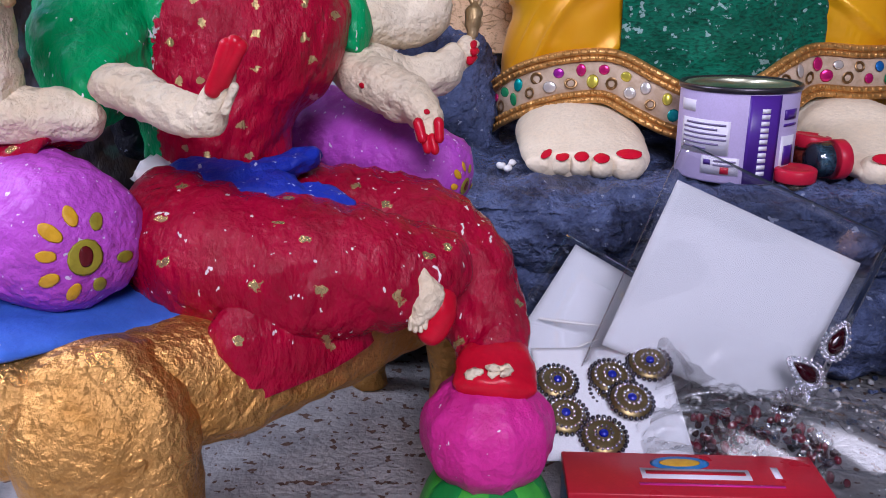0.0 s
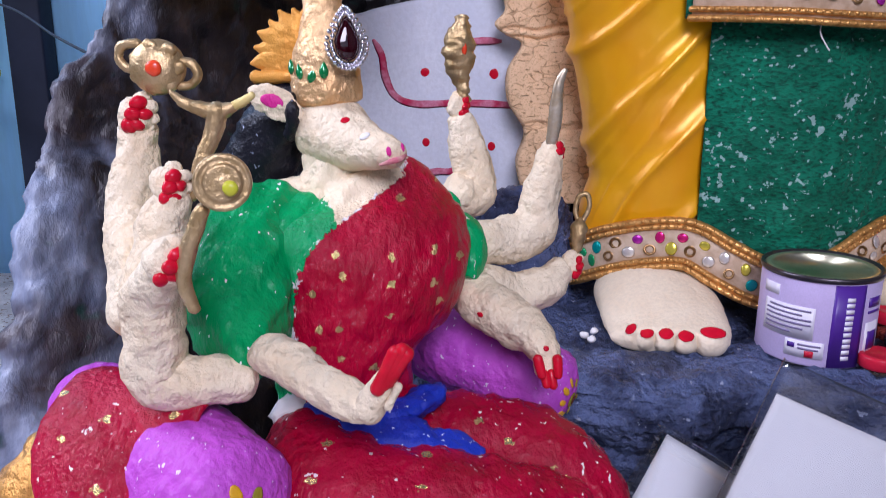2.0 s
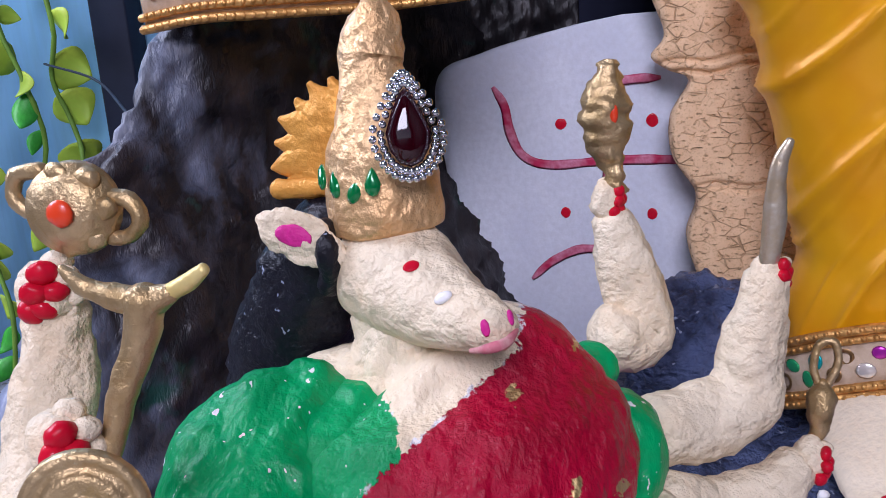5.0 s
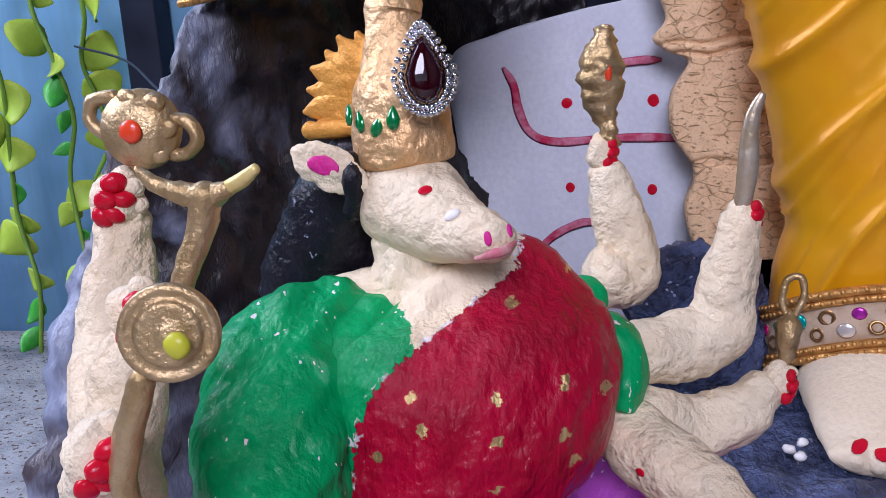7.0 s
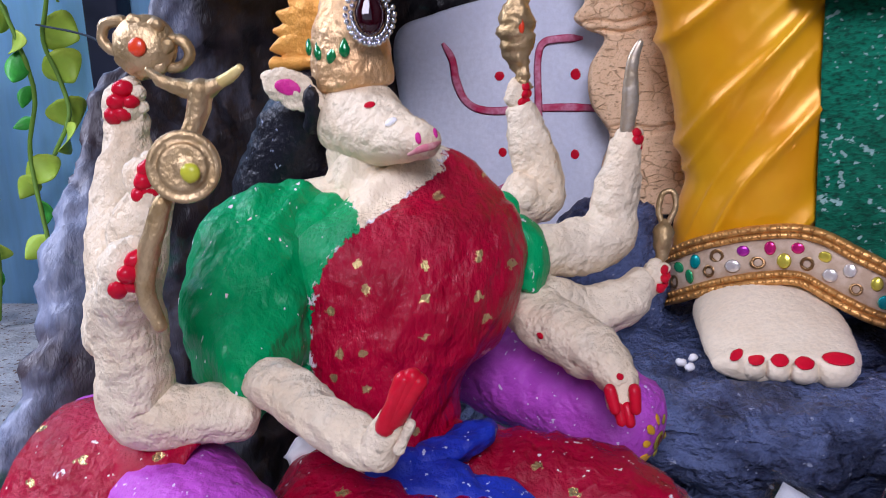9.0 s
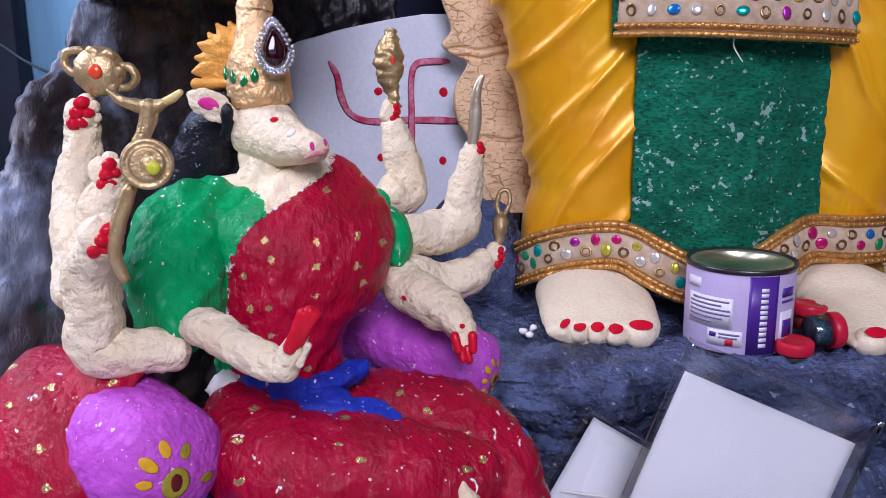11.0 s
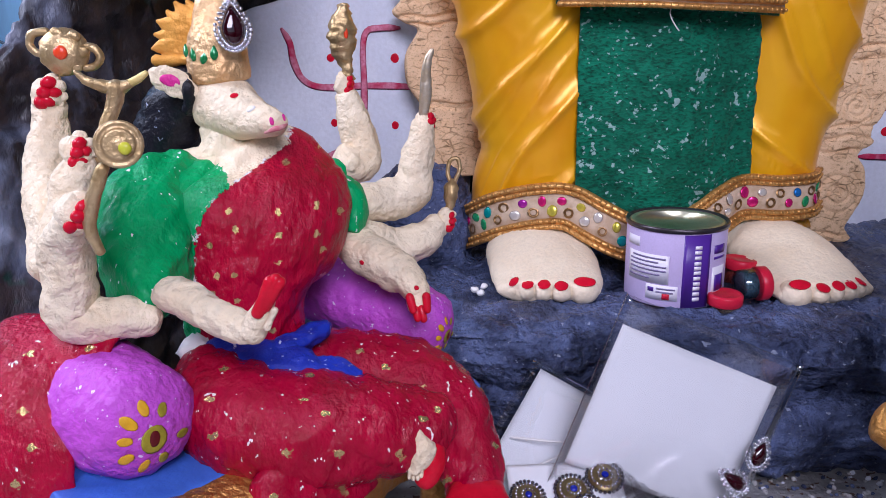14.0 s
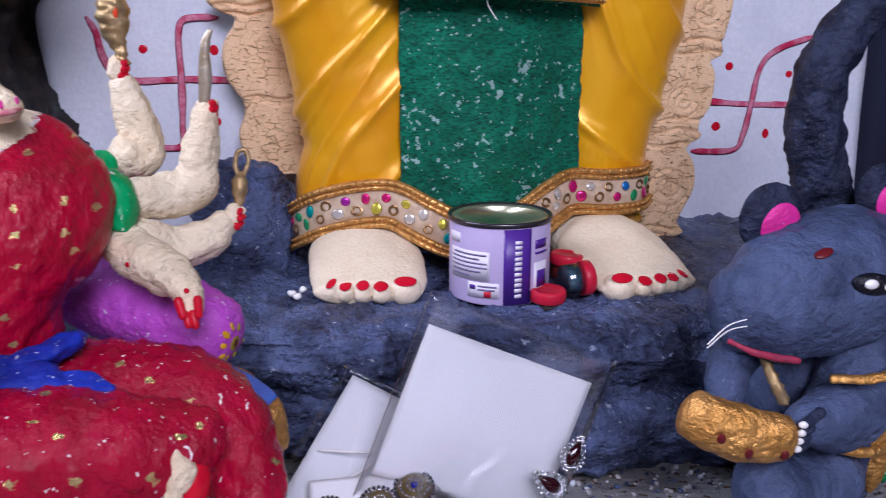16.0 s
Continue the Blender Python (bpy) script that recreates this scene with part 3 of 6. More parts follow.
symbol_board("white_board", [(0.104, -0.145, 0.045), (0.16, -0.152, 0.05), (0.24, -0.160, 0.05), (0.305, -0.163, 0.045), (0.322, -0.13, 0.035), (0.334, -0.075, 0.02), (0.339, -0.04, -0.01)],
             0.735, -0.05, 0.245, 0.05, [(-0.021, 0.271), (-0.022, 0.209), (-0.079, 0.212), (-0.080, 0.272)],
             [[(-0.124, 0.299), (-0.117, 0.286), (-0.114, 0.268), (-0.106, 0.252), (-0.088, 0.245), (-0.05, 0.246), (-0.014, 0.245), (0.004, 0.242), (0.010, 0.226), (0.012, 0.205), (0.016, 0.185)],
              [(-0.015, 0.298), (-0.034, 0.298), (-0.046, 0.295), (-0.050, 0.280), (-0.050, 0.246), (-0.052, 0.205), (-0.054, 0.188), (-0.072, 0.186), (-0.090, 0.178), (-0.104, 0.166)]],
             "white foam board with a hand-painted red sacred symbol and dots")
symbol_board("white_board", [(0.098, 0.37, 0.62), (0.2, 0.37, 0.615), (0.30, 0.38, 0.61), (0.335, 0.40, 0.58)],
             0.737, 0.487, 0.217, 0.05, [(0.455, 0.196), (0.509, 0.188), (0.528, 0.246), (0.464, 0.254)],
             [[(0.43, 0.222), (0.46, 0.219), (0.49, 0.217), (0.53, 0.216), (0.56, 0.216), (0.562, 0.19), (0.565, 0.17)],
              [(0.55, 0.282), (0.52, 0.273), (0.502, 0.262), (0.494, 0.245), (0.490, 0.217), (0.484, 0.186), (0.474, 0.172), (0.43, 0.172)]],
             "white foam board with a hand-painted red sacred symbol and dots")


def cork_material():
    m, n, l, p = node_material("carved_cork")
    co = n.new("ShaderNodeTexCoord").outputs["Object"]
    base = mix(n, l, ramp(n, l, noise_node(n, l, co, 60, 4), 0.35, 0.75), (0.86, 0.60, 0.36), (0.76, 0.49, 0.27))
    pits = ramp(n, l, noise_node(n, l, co, 330, 3, (0.6, 1, 1.3)), 0.60, 0.74)
    col = mix(n, l, pits, base, (0.40, 0.24, 0.12))
    vor = n.new("ShaderNodeTexVoronoi")
    vor.feature = "DISTANCE_TO_EDGE"
    vor.inputs["Scale"].default_value = 125
    mp = n.new("ShaderNodeMapping")
    mp.inputs["Scale"].default_value = (0.75, 0.2, 1.25)
    l.new(co, mp.inputs["Vector"]), l.new(mp.outputs["Vector"], vor.inputs["Vector"])
    crack = ramp(n, l, vor.outputs["Distance"], 0.055, 0.015)
    some = ramp(n, l, noise_node(n, l, co, 60, 3), 0.46, 0.64)
    both = n.new("ShaderNodeMath")
    both.operation = "MULTIPLY"
    l.new(crack, both.inputs[0]), l.new(some, both.inputs[1])
    deep = n.new("ShaderNodeMath")
    deep.operation = "MAXIMUM"
    l.new(both.outputs[0], deep.inputs[0]), l.new(pits, deep.inputs[1])
    pits = deep.outputs[0]
    col = mix(n, l, both.outputs[0], col, (0.55, 0.34, 0.18))
    speck = ramp(n, l, noise_node(n, l, co, 700, 3), 0.52, 0.70)
    col = mix(n, l, speck, col, (0.62, 0.39, 0.20))
    l.new(col, p.inputs["Base Color"])
    p.inputs["Roughness"].default_value = 0.75
    b = n.new("ShaderNodeBump")
    b.inputs["Strength"].default_value, b.inputs["Distance"].default_value = 0.8, 0.002
    b.invert = True
    l.new(pits, b.inputs["Height"])
    l.new(b.outputs["Normal"], p.inputs["Normal"])
    return m


CORK = cork_material()


def grooves(lines, uprights=(), rolls=(), depth=0.0030, width=0.0013):
    """Cuts in a carved panel: wavy bands across it, upright cuts (x, z low, z high) and spiral rolls (x, z, radius)."""
    def relief(x, z):
        d = 0.0
        for zz, tilt in lines:
            k = (z - zz - tilt * x - 0.0015 * math.sin(x * 160 + zz * 50)) / width
            d -= depth * math.exp(-k * k)
        for xx, lo, hi in uprights:
            if lo < z < hi:
                k = (x - xx - 0.12 * (z - lo) - 0.0006 * math.sin(z * 300)) / (width * 0.8)
                d -= depth * 0.8 * math.exp(-k * k)
        for cx, cz, r in rolls:
            far = math.hypot(x - cx, z - cz)
            if far < r:
                turn = math.atan2(z - cz, x - cx) / (2 * math.pi)
                pitch = r / 2.6
                k = ((far / pitch - turn) % 1.0 - 0.5) * pitch / (width * 0.8)
                d -= depth * 0.7 * math.exp(-k * k)
        return d + 0.0012 * noise.noise(Vector((x * 40, z * 40, 0.3))) + 0.0005 * noise.noise(Vector((x * 180, z * 180, 0.7)))
    return relief


cork_left = [(0.166, 0.012, 0.075), (0.172, 0.005, 0.085), (0.20, -0.002, 0.09), (0.225, 0.004, 0.09), (0.25, -0.010, 0.09), (0.275, -0.011, 0.09), (0.296, 0.000, 0.09),
             (0.303, -0.012, 0.09), (0.312, -0.022, 0.09), (0.325, -0.014, 0.09), (0.35, -0.022, 0.09), (0.372, -0.024, 0.09), (0.378, -0.036, 0.09), (0.395, -0.034, 0.09), (0.43, -0.028, 0.09), (0.50, -0.03, 0.09)]
ob = plate(cork_left, 0.700, 0.016, CORK, 56, grooves([(0.229, 0.0), (0.232, 0.0), (0.301, 0.05), (0.308, 0.05), (0.379, 0.08), (0.43, 0.0)]), 0.0, 0.0013).build("cork_panel")
tagged(ob, "carved tan cork throne panel with a scalloped edge", "panel", "throne panels")
cork_right = [(0.100, 0.30, 0.380), (0.108, 0.30, 0.394), (0.118, 0.30, 0.388), (0.128, 0.30, 0.392), (0.15, 0.30, 0.402), (0.172, 0.30, 0.400), (0.186, 0.30, 0.392), (0.196, 0.30, 0.405), (0.206, 0.30, 0.402),
              (0.225, 0.30, 0.412), (0.25, 0.30, 0.414), (0.262, 0.30, 0.409), (0.268, 0.30, 0.420), (0.277, 0.30, 0.418), (0.30, 0.30, 0.424), (0.34, 0.30, 0.426), (0.37, 0.30, 0.418), (0.42, 0.30, 0.43), (0.50, 0.30, 0.43)]
ob = plate(cork_right, 0.665, 0.016, CORK, 84, grooves([(0.110, -0.03), (0.117, -0.03), (0.124, -0.03), (0.178, 0.03), (0.190, 0.03), (0.200, 0.03), (0.262, 0.02), (0.272, 0.02), (0.345, 0.0), (0.356, 0.0)], ((0.384, 0.235, 0.42),), ((0.376, 0.152, 0.022), (0.385, 0.228, 0.017), (0.402, 0.305, 0.015))), 0.0, 0.0013).build("cork_panel")
tagged(ob, "carved tan cork throne panel with scrolled edge and bands", "panel", "throne panels")


# ---- gilded seat, mat and bolsters ----
ALONG, ACROSS = Vector((0.777, 0.629, 0)), Vector((-0.629, 0.777, 0))


def on_bench(a, b, z):
    """A place on the seat: a along its front edge, b back from it."""
    p = Vector((-0.145, 0.238, 0)) + ALONG * a + ACROSS * b
    return (p.x, p.y, z)


bench = empty("bench", "low gilded clay bench with scrolled corner and stout legs", "bench")
s = Sculpt()
s.tube([(*on_bench(0.010, 0.050, 0.086), 0.060, 0.024), (*on_bench(0.06, 0.042, 0.083), 0.062, 0.0255), (*on_bench(0.10, 0.044, 0.081), 0.062, 0.0240), (*on_bench(0.16, 0.052, 0.079), 0.056, 0.0195), (*on_bench(0.215, 0.048, 0.077), 0.050, 0.0185), (*on_bench(0.243, 0.042, 0.078), 0.038, 0.0165)],
       GOLD, 72, 0.004, tuple(ACROSS), (0.5, 0.5), 0.0028, 45, None, 0.5)
part("seat", s, bench)
s = Sculpt()
s.tube([(-0.112, 0.263, 0.002, 0.0235, 0.022), (-0.112, 0.262, 0.030, 0.0235, 0.022), (-0.114, 0.258, 0.056, 0.027, 0.024), (-0.118, 0.256, 0.080, 0.031, 0.025), (-0.121, 0.260, 0.099, 0.024, 0.020)], GOLD, 48, 0.003, (1, 0.3, 0), (0, 0.5), 0.0028, 55, None, 0.65)
part("leg", s, bench)
for a, b in ((0.205, 0.02), (0.205, 0.09), (0.0, 0.10)):
    s = Sculpt()
    s.tube([(*on_bench(a, b, 0.001), 0.010), (*on_bench(a, b, 0.03), 0.009), (*on_bench(a, b, 0.072), 0.012)], GOLD, 20, 0.004, None, (0, 1), 0.0015, 70)
    part("leg", s, bench)
s = Sculpt()
s.tube([(-0.205, 0.285, 0.075, 0.016), (-0.212, 0.29, 0.105, 0.014), (-0.213, 0.30, 0.128, 0.016), (-0.210, 0.305, 0.142, 0.010)], GOLD, 24, 0.003, None, (1, 1), 0.002, 70)
part("armrest", s, bench)

s = Sculpt()
s.tube([(*on_bench(0.0, 0.052, 0.110), 0.054, 0.006), (*on_bench(0.08, 0.056, 0.106), 0.054, 0.006), (*on_bench(0.16, 0.058, 0.098), 0.054, 0.006), (*on_bench(0.215, 0.052, 0.095), 0.047, 0.006), (*on_bench(0.240, 0.050, 0.094), 0.036, 0.005)], MATBLUE, 44, 0.004, tuple(ACROSS), (0.5, 0.5), 0.0012, 70)
tagged(s.build("seat_mat"), "bright blue painted mat on the gilded bench", "mat")


def bolster(points, flower, facing, label, petals):
    s = Sculpt()
    s.tube(points, PURPLE, 56, 0.002, None, (0.75, 0.75), 0.0022, 60)
    top = s.build("bolster")
    tagged(top, label, "cushion", "bolsters")
    tree = s.tree()
    centre, n, _, _ = tree.find_nearest(Vector(flower))
    rot = n.to_track_quat("Z", "Y").to_matrix()

    def stuck(name, dx, dy, w, h, mat, turn, lift):
        q, nn, _, _ = tree.find_nearest(centre + rot @ Vector((dx, dy, 0)))
        t = Sculpt()
        t.blob(tuple(q + nn * lift), (w, h, 0.00035), mat, nn.to_track_quat("Z", "Y").to_matrix() @ Matrix.Rotation(turn, 3, "Z"), 14, 6, 0.0003, 500)
        return part(name, t, top)
    stuck("flower_ring", 0, 0, petals * 0.5, petals * 0.52, OLIVE, 0, 0.0003)
    stuck("flower_heart", 0, 0.0005, petals * 0.2, petals * 0.3, MAROON, 0, 0.0009)
    for k, deg in enumerate((62, 98, 135, 172, 212, 250, 292, 345)):
        a = radians(deg)
        far = petals * (1.05 + 0.12 * ((k * 5) % 3))
        stuck("petal", far * math.cos(a), far * math.sin(a), petals * (0.26 + 0.05 * (k % 3)), petals * (0.20 - 0.02 * (k % 2)), YELLOW if 0 < k < 6 else OLIVE, a, 0.0003)
    return top


bolster([(-0.205, 0.345, 0.140, 0.024), (-0.172, 0.316, 0.139, 0.0275), (-0.144, 0.291, 0.138, 0.0285), (-0.131, 0.281, 0.137, 0.026)], (-0.1190, 0.264, 0.1360), None,
        "purple painted bolster cushion with a yellow flower on its end", 0.0125)
bolster([(-0.085, 0.448, 0.150, 0.019), (-0.055, 0.43, 0.147, 0.0235), (-0.02, 0.41, 0.138, 0.0235), (-0.002, 0.402, 0.132, 0.021)], (0.0085, 0.393, 0.130), None,
        "purple painted bolster cushion with small yellow flower", 0.0085)

# red cloth over the bolster, hanging at its end
s = Sculpt()
s.tube([(-0.150, 0.325, 0.166, 0.024, 0.006), (-0.168, 0.305, 0.1675, 0.031, 0.006), (-0.178, 0.286, 0.156, 0.028, 0.005), (-0.176, 0.271, 0.140, 0.021, 0.004), (-0.174, 0.264, 0.122, 0.019, 0.0035), (-0.173, 0.262, 0.100, 0.018, 0.003)],
       SARI, 40, 0.003, (0.80, 0.05, 0.02), (0.6, 0.5), 0.0018, 60)
tagged(s.build("draped_cloth"), "crimson painted cloth with gold dabs over the bolster", "cloth")


# ---- seated figure: one mesh ----
def fist(s, c, size, toward, up):
    """A closed fist: cream lump with red finger rolls."""
    f, u = Vector(toward).normalized(), Vector(up).normalized()
    side = f.cross(u).normalized()
    c = Vector(c)
    s.blob(tuple(c), (size, size * 0.9, size * 1.1), CREAM, None, 22, 14, 0.0012, 150)
    rot = Matrix((side, f, u)).transposed()
    for k, (a, b, e) in enumerate(((0.10, 0.78, 0.62), (-0.22, 0.80, 0.10), (0.30, 0.86, 0.05), (0.02, 0.76, -0.45), (0.38, 0.62, -0.62))):
        q = c + side * size * a + f * size * b + u * size * e
        s.blob(tuple(q), (size * 0.44, size * 0.34, size * (0.36 - 0.03 * (k % 2))), RED, rot @ Matrix.Rotation(0.5 - 0.3 * k, 3, "Y"), 16, 10, 0.0007, 200)
    for a, b, e in ((-0.55, 0.55, 0.55), (-0.65, 0.45, 0.0), (-0.5, 0.35, -0.5)):
        s.blob(tuple(c + side * size * a + f * size * b + u * size * e), (size * 0.42, size * 0.38, size * 0.36), CREAM, None, 14, 9, 0.0006, 200)
    s.blob(tuple(c + u * size * 0.95 - f * size * 0.1 - side * size * 0.2), (size * 0.5, size * 0.45, size * 0.4), CREAM, None, 14, 8, 0.0006, 200)


def folds(a, t, q):
    w = noise.noise(Vector(q) * 35) * 2.2
    return 0.00045 * math.sin(q[0] * 420 - q[2] * 300 + w) + 0.0003 * math.sin(q[0] * 800 - q[2] * 520 + 2 * w)


s = Sculpt()
s.tube([(-0.098, 0.372, 0.118, 0.033, 0.040), (-0.100, 0.371, 0.150, 0.0315, 0.038), (-0.100, 0.371, 0.166, 0.0335, 0.037), (-0.0985, 0.373, 0.181, 0.0425, 0.038), (-0.094, 0.376, 0.201, 0.0505, 0.037), (-0.0935, 0.380, 0.214, 0.0525, 0.033), (-0.095, 0.384, 0.225, 0.0475, 0.026), (-0.097, 0.386, 0.2335, 0.0385, 0.0205), (-0.100, 0.387, 0.2390, 0.0265, 0.0175), (-0.103, 0.387, 0.2440, 0.0165, 0.0150), (-0.104, 0.387, 0.258, 0.0140, 0.0140)],
       ROBE, 130, 0.0016, (0.97, 0.25, 0.0), (0.3, 0.3), 0.0012, 60, folds)
# sleeves
s.tube([(-0.1279, 0.3780, 0.2271, 0.0130, 0.0160), (-0.1390, 0.3640, 0.2176, 0.0236, 0.0200), (-0.1401, 0.3500, 0.2049, 0.0238, 0.0210), (-0.1369, 0.3340, 0.1922, 0.0220, 0.0190), (-0.1308, 0.3160, 0.1852, 0.0132, 0.0140), (-0.1280, 0.3060, 0.1792, 0.0050, 0.0100)], GREEN, 64, 0.002, (1, 0.2, 0), (0.8, 0.5), 0.0020, 60, folds, 0.78)
s.tube([(-0.0465, 0.4020, 0.2174, 0.0061, 0.0100), (-0.0418, 0.4020, 0.2097, 0.0080, 0.0120), (-0.0416, 0.4000, 0.2007, 0.0083, 0.0120), (-0.0442, 0.3980, 0.1933, 0.0074, 0.0110)], GREEN, 32, 0.002, (1, 0.2, 0), (0.8, 0.3), 0.0012, 80)
s.tube([(-0.066, 0.410, 0.220, 0.008), (-0.054, 0.43, 0.2195, 0.0085)], GREEN, 28, 0.002, None, (0.8, 0.2), 0.0012, 80)
# shoulder between blouse and neck, and the soft front of the blouse
s.tube([(-0.116, 0.374, 0.2260, 0.0135), (-0.1235, 0.3640, 0.2150, 0.0170), (-0.1255, 0.3590, 0.2020, 0.0170), (-0.1230, 0.3540, 0.1880, 0.0140), (-0.1200, 0.3480, 0.1760, 0.0100)], GREEN, 40, 0.002, None, (0.8, 0.6), 0.0014, 70, folds)
s.blob((-0.1120, 0.3860, 0.2345), (0.0265, 0.0145, 0.0085), CREAM, None, 40, 24, 0.0010, 70)
# head
s.tube([(-0.1152, 0.3970, 0.2650, 0.0105), (-0.1089, 0.3900, 0.2643, 0.0161), (-0.1015, 0.3820, 0.2627, 0.0158), (-0.0934, 0.3740, 0.2599, 0.0128), (-0.0844, 0.3660, 0.2580, 0.0097), (-0.0778, 0.3600, 0.2577, 0.0074), (-0.0739, 0.3570, 0.2576, 0.0058)],
       CREAM, 56, 0.0015, (0.7, -0.7, 0.1), (0.7, 0.75), 0.0008, 110)
s.tube([(-0.104, 0.387, 0.2360, 0.0195), (-0.1035, 0.386, 0.2430, 0.0155), (-0.1025, 0.384, 0.2510, 0.0125)], CREAM, 36, 0.002, None, (0.4, 0.6), 0.0009, 110)
s.tube([(-0.0795, 0.3520, 0.2535, 0.0006), (-0.0741, 0.3475, 0.2557, 0.0012), (-0.0707, 0.3500, 0.2564, 0.0012), (-0.0693, 0.3560, 0.2570, 0.0006)], LIP, 12, 0.001, None, (1, 1), 0.0002, 300)
s.dab((-0.0760, 0.3500, 0.2594), PINK, 0.0011, 0.0021, 0.0004, 0.2), s.dab((-0.0712, 0.3560, 0.2599), PINK, 0.0010, 0.0020, 0.0004, -0.3)
s.dab((-0.0864, 0.3598, 0.2637), WHITE, 0.0026, 0.0016, 0.0009, 0.6), s.dab((-0.0955, 0.3640, 0.2740), RED, 0.0022, 0.0017, 0.0005, 0.5)
# ear and hair
s.tube([(-0.1395, 0.3760, 0.2825, 0.0016, 0.0008), (-0.1350, 0.3755, 0.2800, 0.0056, 0.0012), (-0.1275, 0.3755, 0.2765, 0.0070, 0.0014), (-0.1215, 0.3765, 0.2725, 0.0052, 0.0018), (-0.1175, 0.3780, 0.2690, 0.0030, 0.0018)], CREAM, 28, 0.0010, (0.4, 0, 1), (0.6, 1), 0.0011, 260)
s.blob((-0.1295, 0.386, 0.2745), (0.0060, 0.0030, 0.0060), CREAM, Matrix.Rotation(radians(16), 3, "Y"), 20, 12, 0.0010, 150)
s.blob((-0.1290, 0.3740, 0.2775), (0.0052, 0.0006, 0.0030), PINK, Matrix.Rotation(radians(16), 3, "Y"), 16, 8, 0.0004, 200)
s.tube([(-0.114, 0.402, 0.277, 0.013), (-0.131, 0.404, 0.265, 0.0165), (-0.142, 0.408, 0.246, 0.0185), (-0.153, 0.413, 0.225, 0.0185), (-0.156, 0.415, 0.19, 0.014), (-0.15, 0.41, 0.15, 0.012)], BLACK, 24, 0.003, None, (1, 1), 0.003, 110)
s.tube([(-0.122, 0.379, 0.279, 0.0022), (-0.1205, 0.3755, 0.272, 0.0030), (-0.1225, 0.380, 0.262, 0.0028)], BLACK, 12, 0.0015, None, (1, 1), 0.0010, 250)
# crown with leaf halo
s.tube([(-0.1065, 0.388, 0.2770, 0.0150), (-0.107, 0.388, 0.284, 0.0155), (-0.1075, 0.388, 0.296, 0.0142), (-0.1075, 0.390, 0.308, 0.0116), (-0.1085, 0.391, 0.3185, 0.0085), (-0.1085, 0.392, 0.3215, 0.0090), (-0.1075, 0.392, 0.327, 0.0080), (-0.1065, 0.392, 0.333, 0.0058), (-0.1065, 0.392, 0.337, 0.003)], CROWN, 44, 0.0015, None, (0.2, 1), 0.0011, 110)
for k in range(8):
    a = radians(204 - 15.5 * k)
    o = Vector((-0.116, 0.399, 0.2965))
    r = 0.0285 - 0.0012 * k + 0.0012 * (k % 2)
    tip = o + Vector((math.cos(a) * r, 0.003, math.sin(a) * r))
    mid = o + Vector((math.cos(a) * r * 0.62, 0.001, math.sin(a) * r * 0.62))
    s.tube([(*o, 0.004, 0.0022), (*mid, 0.0062, 0.0021), (*tip, 0.0009, 0.0009)], HALO, 14, 0.002, (math.sin(a), 0, -math.cos(a)), (1, 1), 0.0008, 200)
s.tube([(-0.142, 0.399, 0.2865, 0.0028), (-0.128, 0.398, 0.2865, 0.003), (-0.118, 0.395, 0.287, 0.003)], HALO, 12, 0.002, None, (1, 1), 0.0007, 200)
# crown jewel: faceted drop in a ring of small stones
jc, jn = Vector((-0.0955, 0.3725, 0.3030)), Vector((0.34, -0.92, 0.20)).normalized()
jr = jn.to_track_quat("Z", "Y").to_matrix()


def drop(a, w, h):
    """Outline of a teardrop, point upwards."""
    y = math.sin(a)
    return (w * math.cos(a) * (1 - 0.42 * max(0, y)) * (1 if y < 0 else (1 - 0.25 * y * y)), h * y * (1.12 if y > 0 else 0.9))


def gem_drop(s, c, rot, w, h, thick, mat, ring=None, count=26, bead=0.0011):
    rows = []
    for k, lift in ((1.0, 0.0), (1.0, 0.45), (0.55, 0.95), (0.05, 1.0)):
        rows.append([np.array(c) + np.array(rot @ Vector((drop(6.28318 * j / 12, w, h)[0] * k, drop(6.28318 * j / 12, w, h)[1] * k, lift * thick))) for j in range(12)])
    s.grid(rows, [[(0, 0)] * 12] * 4, mat)
    if ring:
        for lay in range(2):
            for j in range(count):
                q = drop(6.28318 * (j + 0.5 * lay) / count, w + bead * (1.0 + 1.75 * lay), h + bead * (1.0 + 1.75 * lay))
                s.blob(tuple(Vector(c) + rot @ Vector((q[0], q[1], thick * 0.25))), (bead * 0.9,) * 3, ring, None, 8, 5, 0)
    return s


gem_drop(s, jc, jr, 0.0056, 0.0096, 0.0026, GARNET, RHINE, 32, 0.00120)
for k, (x, z, y) in enumerate(((-0.1207, 0.2917, 0.3790), (-0.1166, 0.2898, 0.3765), (-0.1109, 0.2885, 0.3740), (-0.1056, 0.2906, 0.3725))):
    n = Vector((x + 0.107, y - 0.388, 0.003)).normalized()
    gem_drop(s, Vector((x, y, z)), n.to_track_quat("Z", "Y").to_matrix() @ Matrix.Rotation((0.5, 0.35, -0.35, 0.0)[k], 3, "Z"), 0.0021, 0.0037, 0.0016, EMERALD)
